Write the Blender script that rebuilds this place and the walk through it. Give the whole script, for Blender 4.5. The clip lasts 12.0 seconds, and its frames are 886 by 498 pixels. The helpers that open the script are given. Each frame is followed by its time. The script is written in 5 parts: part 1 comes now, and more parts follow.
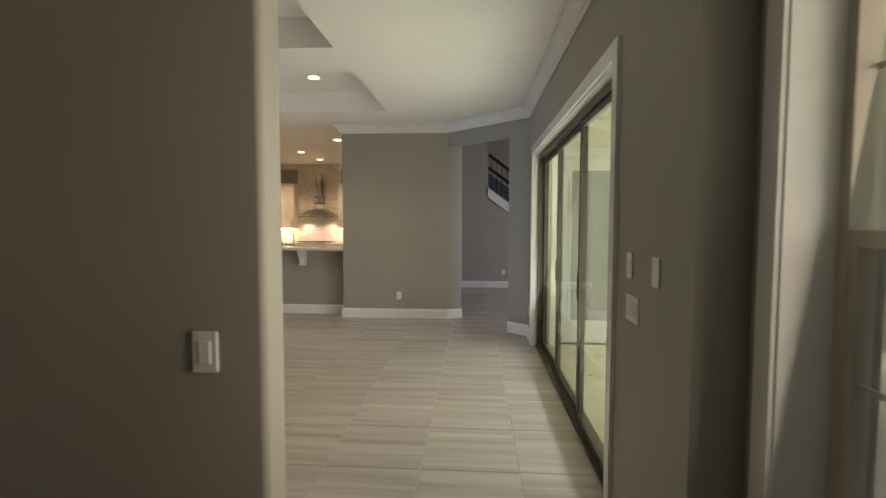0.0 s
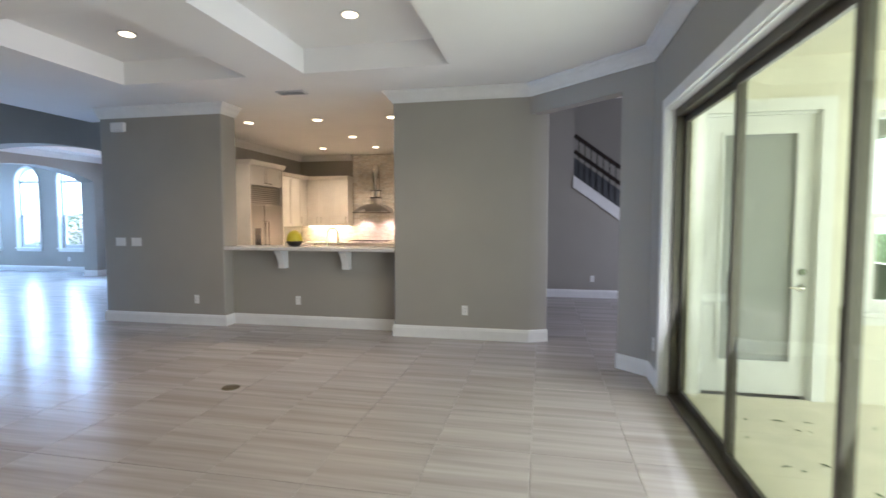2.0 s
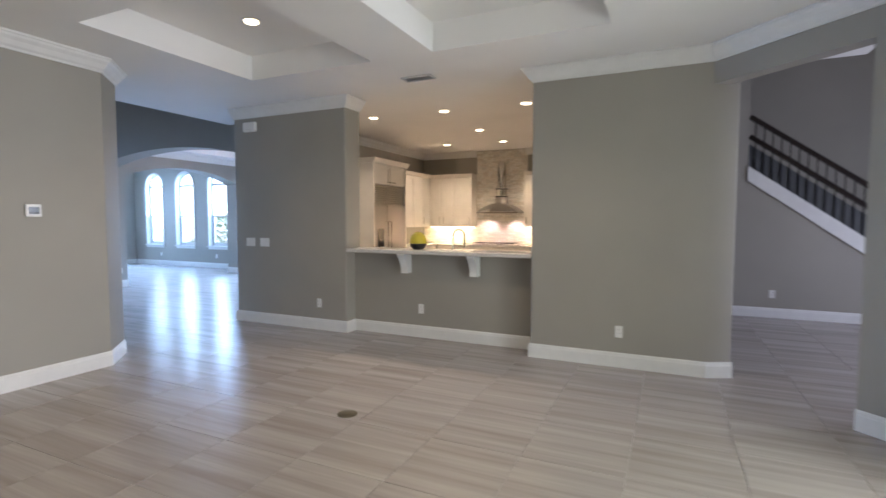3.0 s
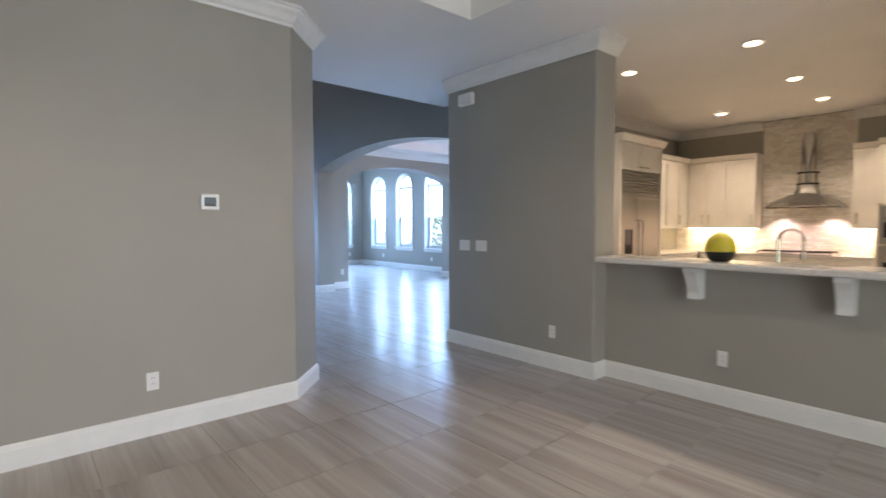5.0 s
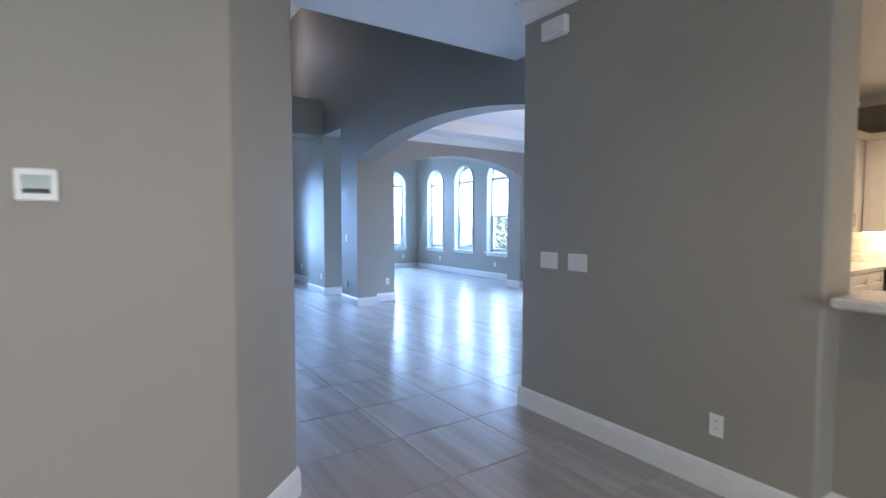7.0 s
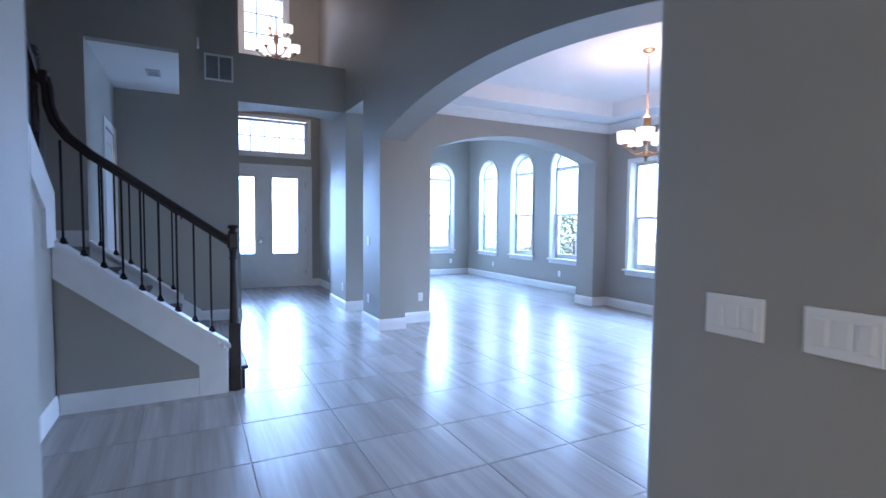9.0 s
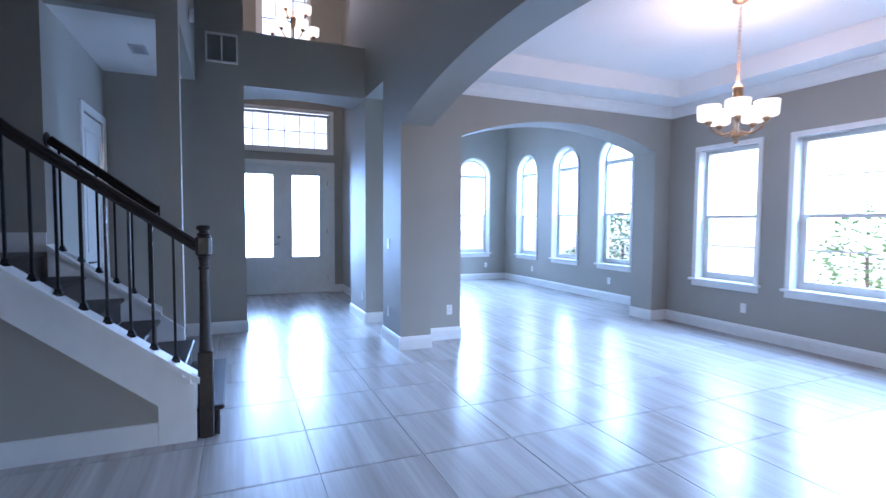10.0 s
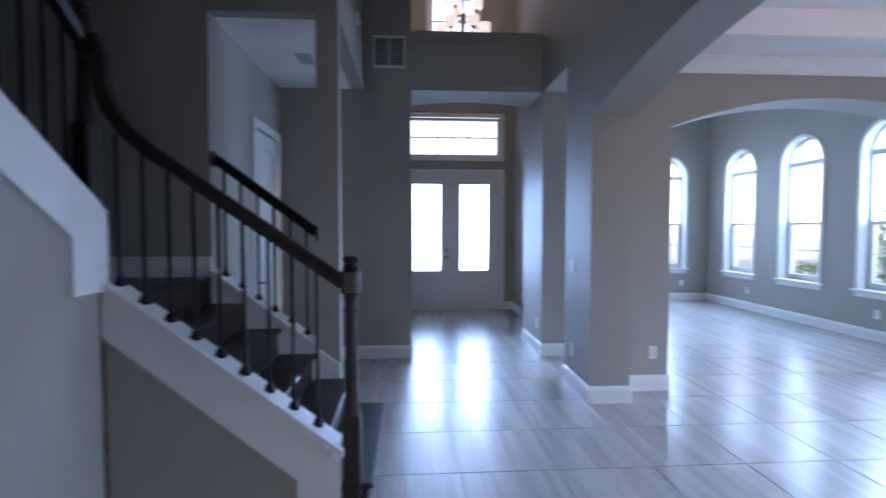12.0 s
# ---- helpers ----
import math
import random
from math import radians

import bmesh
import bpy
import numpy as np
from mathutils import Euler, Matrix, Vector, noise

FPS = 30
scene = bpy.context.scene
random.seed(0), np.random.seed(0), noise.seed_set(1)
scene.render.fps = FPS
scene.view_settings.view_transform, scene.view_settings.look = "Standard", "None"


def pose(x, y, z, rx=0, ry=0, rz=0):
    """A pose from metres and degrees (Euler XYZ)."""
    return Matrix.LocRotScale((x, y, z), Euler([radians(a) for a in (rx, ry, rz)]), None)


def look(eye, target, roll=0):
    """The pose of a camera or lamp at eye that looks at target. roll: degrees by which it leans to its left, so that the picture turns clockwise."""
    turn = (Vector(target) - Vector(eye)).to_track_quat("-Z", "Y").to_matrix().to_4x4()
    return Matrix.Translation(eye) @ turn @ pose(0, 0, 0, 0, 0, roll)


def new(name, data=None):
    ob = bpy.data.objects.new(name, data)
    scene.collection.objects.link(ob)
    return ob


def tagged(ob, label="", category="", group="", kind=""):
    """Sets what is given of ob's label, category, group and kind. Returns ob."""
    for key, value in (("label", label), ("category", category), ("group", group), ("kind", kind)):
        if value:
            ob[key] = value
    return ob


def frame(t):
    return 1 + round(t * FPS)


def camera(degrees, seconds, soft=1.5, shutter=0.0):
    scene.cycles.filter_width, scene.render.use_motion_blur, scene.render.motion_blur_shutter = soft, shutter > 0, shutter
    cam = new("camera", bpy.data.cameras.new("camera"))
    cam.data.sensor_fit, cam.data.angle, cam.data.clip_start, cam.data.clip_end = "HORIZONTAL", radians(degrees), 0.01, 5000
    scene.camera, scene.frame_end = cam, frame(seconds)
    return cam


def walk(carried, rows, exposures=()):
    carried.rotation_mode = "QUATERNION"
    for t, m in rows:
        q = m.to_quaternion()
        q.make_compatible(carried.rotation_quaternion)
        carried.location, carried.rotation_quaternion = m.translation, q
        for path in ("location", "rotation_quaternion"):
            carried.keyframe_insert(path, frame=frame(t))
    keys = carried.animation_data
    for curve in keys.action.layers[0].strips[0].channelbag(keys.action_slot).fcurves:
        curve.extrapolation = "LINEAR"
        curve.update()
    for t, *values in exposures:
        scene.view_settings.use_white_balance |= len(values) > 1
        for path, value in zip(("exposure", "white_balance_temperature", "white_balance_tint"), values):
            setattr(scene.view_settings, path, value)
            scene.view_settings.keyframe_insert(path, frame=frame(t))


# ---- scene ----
cam = camera(84.1, 12.0, shutter=0.5)
PATH = [
    (0, (0.335, 0.11, 1.542), (0.202, 2.102, 1.423), 0.1),
    (0.5, (0.354, 0.551, 1.504), (0.197, 2.541, 1.382), 0.2),
    (1, (0.332, 0.973, 1.499), (0.12, 2.958, 1.376), 0.0),
    (1.5, (0.224, 1.424, 1.471), (-0.05, 3.402, 1.35), 0.1),
    (1.8, (0.133, 1.68, 1.459), (-0.202, 3.648, 1.336), 0.1),
    (2, (0.056, 1.85, 1.456), (-0.341, 3.806, 1.336), -0.0),
    (2.5, (-0.155, 2.24, 1.455), (-0.792, 4.132, 1.337), -0.0),
    (4.5, (-1.425, 3.669, 1.403), (-2.755, 5.159, 1.297), -0.0),
    (5, (-1.822, 3.97, 1.375), (-3.328, 5.282, 1.274), -0.1),
    (5.5, (-2.222, 4.267, 1.365), (-3.801, 5.49, 1.265), -0.0),
    (6, (-2.58, 4.587, 1.367), (-4.183, 5.777, 1.26), 0.1),
    (6.5, (-2.945, 4.887, 1.385), (-4.584, 6.028, 1.28), 0.1),
    (7, (-3.331, 5.199, 1.408), (-4.991, 6.31, 1.3), 0.1),
    (7.2, (-3.496, 5.321, 1.417), (-5.162, 6.421, 1.302), 0.5),
    (9, (-4.976, 6.429, 1.397), (-6.754, 7.337, 1.287), 0.5),
    (9.5, (-5.409, 6.679, 1.378), (-7.213, 7.535, 1.275), 0.4),
    (10, (-5.852, 6.912, 1.384), (-7.691, 7.689, 1.278), 0.4),
    (10.5, (-6.305, 7.076, 1.393), (-8.187, 7.746, 1.286), 0.5),
    (11, (-6.72, 7.188, 1.435), (-8.625, 7.789, 1.328), 0.5),
    (11.5, (-6.902, 7.127, 1.482), (-8.838, 7.619, 1.384), 0.4),
    (12, (-6.829, 7.025, 1.502), (-8.822, 7.156, 1.414), 0.0),
]
walk(cam, [(t, look(eye, target, roll)) for t, eye, target, roll in PATH],
     [(0.0, 0.1, 6500, 17), (0.5, 0.15, 6200, 17), (1.0, 0.4, 5900, 18), (1.5, 0.55, 5600, 18), (2.5, 0.45, 5650, 21), (4.5, 0.43, 5720, 19), (5.5, 0.40, 5600, 19), (7.0, 0.38, 5480, 20), (9.0, 0.46, 5450, 24), (10.5, 0.38, 5550, 25), (11.5, 0.06, 5850, 27), (12.0, -0.14, 6050, 28)])

# ---- light of the day ----
world = bpy.data.worlds.new("day")
scene.world = world
world.use_nodes = True
wn, wl = world.node_tree.nodes, world.node_tree.links
sky = wn.new("ShaderNodeTexSky")
sky.sky_type, sky.sun_disc = "NISHITA", False
sky.sun_elevation, sky.sun_rotation = radians(52), radians(150)
wn["Background"].inputs["Strength"].default_value = 0.15
wl.new(sky.outputs["Color"], wn["Background"].inputs["Color"])


def lamp(name, kind, m, energy, color, **more):
    data = bpy.data.lights.new(name, kind)
    data.energy, data.color = energy, color
    for key, value in more.items():
        if key == "size":
            data.size = value
        if key == "size_y":
            data.shape, data.size_y = "RECTANGLE", value
        if key == "angle":
            data.angle = value
        if key == "spread":
            data.spread = value
        if key == "spot":
            data.spot_size, data.spot_blend = value, 0.6
        if key == "radius":
            data.shadow_soft_size = value
    ob = new(name, data)
    ob.matrix_world = m
    return ob


SUN_WAY = Vector((-0.35, 0.52, -0.78))
lamp("sun", "SUN", look((0, 0, 30), Vector((0, 0, 30)) + SUN_WAY), 4.8, (1.0, 0.95, 0.86), angle=radians(0.6))

DAY, COOL, GREEN = (0.80, 0.90, 1.0), (0.40, 0.665, 1.0), (1.0, 0.985, 0.91)


def daylight(x, y, z, nx, ny, w, h, watts, color=DAY, down=0.15, spread=180):
    lamp("window_daylight", "AREA", look((x, y, z), (x + nx, y + ny, z - down)), watts, color, size=w, size_y=h, spread=radians(spread))


daylight(5.6, 4.0, 1.55, -1, 0, 4.4, 2.3, 205, GREEN)            # open side of the lanai
daylight(1.30, 4.4, 1.2, -1, 0, 3.2, 2.1, 46, GREEN, -0.32)             # great room slider
daylight(1.345, 1.12, 1.5, -1, 0, 0.85, 1.7, 11, (1.0, 0.88, 0.66), -0.15, 110)  # warm fill added in the nook window, for an unseen room lamp
for wx, ww in ((-10.25, 0.72), (-8.77, 1.2), (-7.29, 0.72)):     # dining room
    daylight(wx, 13.62, 1.84, 0, -1, ww, 1.65, 140 * ww, COOL, 1.3, 116)
for wx in (-15.61, -14.18, -12.74):                              # front room
    daylight(wx, 13.78, 1.85, 0, -1, 0.74, 2.1, 172, COOL, 0.5, 140)
for wy in (9.99, 12.26):
    daylight(-17.24, wy, 1.85, 1, 0, 0.74, 2.1, 105, COOL, 0.5, 140)
for dy in (7.29, 8.22):                                          # front doors
    daylight(-16.0, dy, 1.5, 1, 0, 0.56, 1.75, 48, COOL, 0.3, 72)
daylight(-15.90, 7.77, 3.1, 1, 0, 1.5, 0.6, 3.5, COOL)
daylight(-15.90, 7.80, 5.35, 1, 0, 0.8, 1.1, 4, COOL)
daylight(4.38, 8.9, 1.7, -1, 0, 1.4, 1.5, 70, (0.92, 0.92, 1.0))   # added fill through an unseen opening in the stair hall

# ---- materials ----


def material(name, color, rough=0.5, metal=0.0, var=0.06, scale=6.0, bump=0.0, bscale=220.0, emit=0.0, ecolor=None, trans=0.0, spec=0.5):
    mat = bpy.data.materials.new(name)
    mat.use_nodes = True
    n, l = mat.node_tree.nodes, mat.node_tree.links
    b = n["Principled BSDF"]
    b.inputs["Roughness"].default_value, b.inputs["Metallic"].default_value = rough, metal
    b.inputs["Specular IOR Level"].default_value = spec
    b.inputs["Transmission Weight"].default_value = trans
    geo = n.new("ShaderNodeNewGeometry")
    if var:
        noi = n.new("ShaderNodeTexNoise")
        noi.inputs["Scale"].default_value, noi.inputs["Detail"].default_value = scale, 6
        l.new(geo.outputs["Position"], noi.inputs["Vector"])
        ramp = n.new("ShaderNodeValToRGB")
        ramp.color_ramp.elements[0].color = (*[c * (1 - var) for c in color], 1)
        ramp.color_ramp.elements[1].color = (*[min(1, c * (1 + var)) for c in color], 1)
        ramp.color_ramp.elements[0].position, ramp.color_ramp.elements[1].position = 0.3, 0.7
        l.new(noi.outputs["Fac"], ramp.inputs["Fac"])
        l.new(ramp.outputs["Color"], b.inputs["Base Color"])
        mul = n.new("ShaderNodeMath")
        mul.operation = "MULTIPLY_ADD"
        mul.inputs[1].default_value, mul.inputs[2].default_value = 0.16, rough - 0.08
        l.new(noi.outputs["Fac"], mul.inputs[0])
        l.new(mul.outputs[0], b.inputs["Roughness"])
    else:
        b.inputs["Base Color"].default_value = (*color, 1)
    if bump:
        fine = n.new("ShaderNodeTexNoise")
        fine.inputs["Scale"].default_value, fine.inputs["Detail"].default_value = bscale, 3
        l.new(geo.outputs["Position"], fine.inputs["Vector"])
        bp = n.new("ShaderNodeBump")
        bp.inputs["Strength"].default_value, bp.inputs["Distance"].default_value = bump, 0.002
        l.new(fine.outputs["Fac"], bp.inputs["Height"])
        l.new(bp.outputs["Normal"], b.inputs["Normal"])
    if emit:
        b.inputs["Emission Color"].default_value = (*(ecolor or color), 1)
        b.inputs["Emission Strength"].default_value = emit
    return mat


def streaked(name, low, high, rough, stretch, per_piece=True, bump=0.03, knot=0.0):
    """Stone or wood with streaks along x, shifted from piece to piece."""
    mat = bpy.data.materials.new(name)
    mat.use_nodes = True
    n, l = mat.node_tree.nodes, mat.node_tree.links
    b = n["Principled BSDF"]
    geo, info = n.new("ShaderNodeNewGeometry"), n.new("ShaderNodeObjectInfo")
    add = n.new("ShaderNodeVectorMath")
    add.operation = "MULTIPLY_ADD"
    comb = n.new("ShaderNodeCombineXYZ")
    rnd = n.new("ShaderNodeMath")
    rnd.operation = "ADD"
    l.new(info.outputs["Random"], rnd.inputs[0])
    l.new(geo.outputs["Random Per Island"], rnd.inputs[1])
    for i in range(3):
        l.new(rnd.outputs[0], comb.inputs[i])
    add.inputs[1].default_value = (37.0, 53.0, 19.0)
    l.new(comb.outputs[0], add.inputs[0])
    l.new(geo.outputs["Position"], add.inputs[2])
    mapping = n.new("ShaderNodeMapping")
    mapping.inputs["Scale"].default_value = stretch
    l.new(add.outputs[0], mapping.inputs["Vector"])
    one, two = n.new("ShaderNodeTexNoise"), n.new("ShaderNodeTexNoise")
    one.inputs["Scale"].default_value, one.inputs["Detail"].default_value, one.inputs["Distortion"].default_value = 1.0, 5, 0.35
    two.inputs["Scale"].default_value, two.inputs["Detail"].default_value = 4.5, 3
    mix = n.new("ShaderNodeMath")
    mix.operation = "MULTIPLY_ADD"
    mix.inputs[1].default_value = 0.35
    l.new(mapping.outputs[0], one.inputs["Vector"])
    l.new(mapping.outputs[0], two.inputs["Vector"])
    l.new(two.outputs["Fac"], mix.inputs[0])
    l.new(one.outputs["Fac"], mix.inputs[2])
    tone = n.new("ShaderNodeMath")
    tone.operation = "MULTIPLY_ADD"
    tone.inputs[1].default_value = 0.035
    l.new(rnd.outputs[0], tone.inputs[0])
    l.new(mix.outputs[0], tone.inputs[2])
    ramp = n.new("ShaderNodeValToRGB")
    ramp.color_ramp.elements[0].color, ramp.color_ramp.elements[1].color = (*low, 1), (*high, 1)
    ramp.color_ramp.elements[0].position, ramp.color_ramp.elements[1].position = 0.50, 0.98
    l.new(tone.outputs[0], ramp.inputs["Fac"])
    l.new(ramp.outputs["Color"], b.inputs["Base Color"])
    r = n.new("ShaderNodeMath")
    r.operation = "MULTIPLY_ADD"
    r.inputs[1].default_value, r.inputs[2].default_value = 0.05, rough - 0.03
    l.new(mix.outputs[0], r.inputs[0])
    l.new(r.outputs[0], b.inputs["Roughness"])
    bp = n.new("ShaderNodeBump")
    bp.inputs["Strength"].default_value, bp.inputs["Distance"].default_value = bump, 0.002
    l.new(mix.outputs[0], bp.inputs["Height"])
    l.new(bp.outputs["Normal"], b.inputs["Normal"])
    return mat


def clear_glass(name, tint, gloss=0.05):
    """Window glass: clear, with a sheen that grows towards grazing angles."""
    mat = bpy.data.materials.new(name)
    mat.use_nodes = True
    n, l = mat.node_tree.nodes, mat.node_tree.links
    n.remove(n["Principled BSDF"])
    tr, gl, lw, mx = n.new("ShaderNodeBsdfTransparent"), n.new("ShaderNodeBsdfGlossy"), n.new("ShaderNodeLayerWeight"), n.new("ShaderNodeMixShader")
    tr.inputs["Color"].default_value = (*tint, 1)
    gl.inputs["Roughness"].default_value = 0.01
    lw.inputs["Blend"].default_value = 0.5
    pw, ma = n.new("ShaderNodeMath"), n.new("ShaderNodeMath")
    pw.operation, ma.operation = "POWER", "MULTIPLY_ADD"
    pw.inputs[1].default_value, ma.inputs[1].default_value, ma.inputs[2].default_value = 4.0, 0.7, gloss
    l.new(lw.outputs["Facing"], pw.inputs[0])
    l.new(pw.outputs[0], ma.inputs[0])
    l.new(ma.outputs[0], mx.inputs[0])
    l.new(tr.outputs[0], mx.inputs[1])
    l.new(gl.outputs[0], mx.inputs[2])
    l.new(mx.outputs[0], n["Material Output"].inputs["Surface"])
    return mat


GREIGE = material("greige wall paint", (0.345, 0.328, 0.286), 0.62, var=0.035, scale=1.6, bump=0.25, bscale=160)


def veiled(name, color, rough, share):
    """A surface that covers a share of what lies behind it, like mesh or greyed glass."""
    mat = material(name, color, rough, var=0.1, scale=200)
    n, l = mat.node_tree.nodes, mat.node_tree.links
    see, blend = n.new("ShaderNodeBsdfTransparent"), n.new("ShaderNodeMixShader")
    blend.inputs[0].default_value = share
    l.new(see.outputs[0], blend.inputs[1])
    l.new(n["Principled BSDF"].outputs[0], blend.inputs[2])
    l.new(blend.outputs[0], n["Material Output"].inputs["Surface"])
    return mat


SCREENING = veiled("grey insect screening", (0.20, 0.21, 0.22), 0.8, 0.62)
FINEMESH = veiled("fine insect mesh", (0.10, 0.11, 0.12), 0.8, 0.22)
# an even grey covers half of what shows through the pane
GREYED = veiled("greyed door glass", (0.50, 0.51, 0.48), 0.12, 0.5)
CEIL = material("white ceiling paint", (0.86, 0.85, 0.83), 0.75, var=0.025, scale=1.2, bump=0.3, bscale=120)
WHITEVINYL = material("white window vinyl", (0.66, 0.65, 0.62), 0.4, var=0.04, scale=9)
VINYL = material("tan window vinyl", (0.47, 0.43, 0.36), 0.45, var=0.05, scale=9)
TRIM = material("white gloss trim", (0.77, 0.77, 0.75), 0.36, var=0.03, scale=9, bump=0.05)
CABINET = material("cream white lacquer", (0.80, 0.76, 0.69), 0.35, var=0.03, scale=5)
TILE = streaked("taupe streaked porcelain", (0.305, 0.270, 0.250), (0.465, 0.428, 0.402), 0.25, (0.40, 9.0, 4.0), bump=0.0)
GROUT = material("pale grout", (0.39, 0.365, 0.34), 0.8, var=0.12, scale=40, bump=0.3)
WOOD = streaked("dark stained wood", (0.008, 0.005, 0.004), (0.026, 0.014, 0.010), 0.42, (3.0, 26.0, 26.0))
IRON = material("black wrought iron", (0.012, 0.012, 0.014), 0.42, 0.6, var=0.2, scale=60, bump=0.1)
BRONZE = material("dark bronze aluminium", (0.085, 0.076, 0.056), 0.42, 0.35, var=0.12, scale=20)
STEEL = material("brushed stainless steel", (0.50, 0.48, 0.45), 0.30, 1.0, var=0.0)
CHROME = material("polished nickel", (0.60, 0.58, 0.54), 0.12, 1.0, var=0.03, scale=20)
BRASS = material("antique gold bronze", (0.36, 0.22, 0.12), 0.34, 0.9, var=0.15, scale=30)
BLACK = material("black glass", (0.01, 0.01, 0.012), 0.08, var=0.0)
DARKMETAL = material("dark cast metal", (0.03, 0.03, 0.03), 0.5, 0.4, var=0.15, scale=50)
QUARTZ = material("pale speckled quartz", (0.62, 0.60, 0.57), 0.16, var=0.12, scale=55)
PLATE = material("white plastic plate", (0.78, 0.78, 0.76), 0.35, var=0.0)
SLOT = material("dark socket slot", (0.06, 0.06, 0.06), 0.6, var=0.0)
GLASS = clear_glass("clear window glass", (0.97, 0.99, 0.98), 0.03)
COATED = clear_glass("reflective coated glass", (0.88, 0.92, 0.88), 0.12)
TINTED = clear_glass("green tinted glass", (0.92, 0.97, 0.86), 0.035)
# shade of an entry overhang is put into this glass's grey tint
SHADEGLASS = material("obscure glass greyed for overhang shade", (0.50, 0.52, 0.54), 0.22, var=0.0, trans=1.0)
STAIRSHADE = material("dark grey stair shade", (0.075, 0.08, 0.085), 0.6, var=0.1, scale=8)
FROST = material("pale obscure glass", (0.95, 0.97, 1.0), 0.22, var=0.0, trans=1.0)
SHADE = material("lit frosted glass shade", (0.9, 0.85, 0.76), 0.4, var=0.0, emit=0.95, ecolor=(1.0, 0.86, 0.70))
LAMPGLOW = material("lit downlight lens", (1.0, 0.9, 0.75), 0.4, var=0.0, emit=5.0, ecolor=(1.0, 0.80, 0.46))
STRIP = material("lit under-cabinet strip", (1.0, 0.9, 0.7), 0.4, var=0.0, emit=10.0, ecolor=(1.0, 0.80, 0.48))
YELLOW = material("yellow plastic", (0.62, 0.52, 0.03), 0.35, var=0.05, scale=12)
BLACKPLASTIC = material("black plastic", (0.012, 0.012, 0.012), 0.4, var=0.1)
SCREEN = material("grey liquid crystal display", (0.12, 0.15, 0.15), 0.15, var=0.1, scale=80)
STUCCO = material("cream exterior stucco", (0.72, 0.69, 0.57), 0.85, var=0.06, scale=3, bump=0.6, bscale=60)
PAVER = material("pale lanai concrete", (0.60, 0.56, 0.46), 0.75, var=0.10, scale=3, bump=0.4, bscale=80)
GRASS = material("lawn grass", (0.10, 0.15, 0.035), 0.9, var=0.35, scale=2.5, bump=0.8, bscale=30)
LEAF = material("glossy hedge leaves", (0.045, 0.10, 0.02), 0.5, var=0.5, scale=9)
BARK = material("grey brown bark", (0.12, 0.09, 0.065), 0.9, var=0.3, scale=14, bump=0.8, bscale=40)
ROAD = material("sunlit driveway concrete", (0.45, 0.44, 0.41), 0.9, var=0.1, scale=2, bump=0.3)
ROOF = material("grey roof shingle", (0.12, 0.11, 0.10), 0.9, var=0.25, scale=8)
VENT = material("grey painted vent", (0.55, 0.55, 0.55), 0.5, var=0.05)
SOCKET = material("dull brass cover", (0.13, 0.105, 0.06), 0.45, 0.6, var=0.2, scale=30)
MOSAICS = [material("mosaic stone " + s, c, 0.35, var=0.12, scale=30) for s, c in
           (("cream", (0.74, 0.69, 0.61)), ("beige", (0.68, 0.62, 0.54)), ("pale", (0.78, 0.75, 0.69)), ("grey", (0.66, 0.63, 0.57)))]

# ---- builders ----


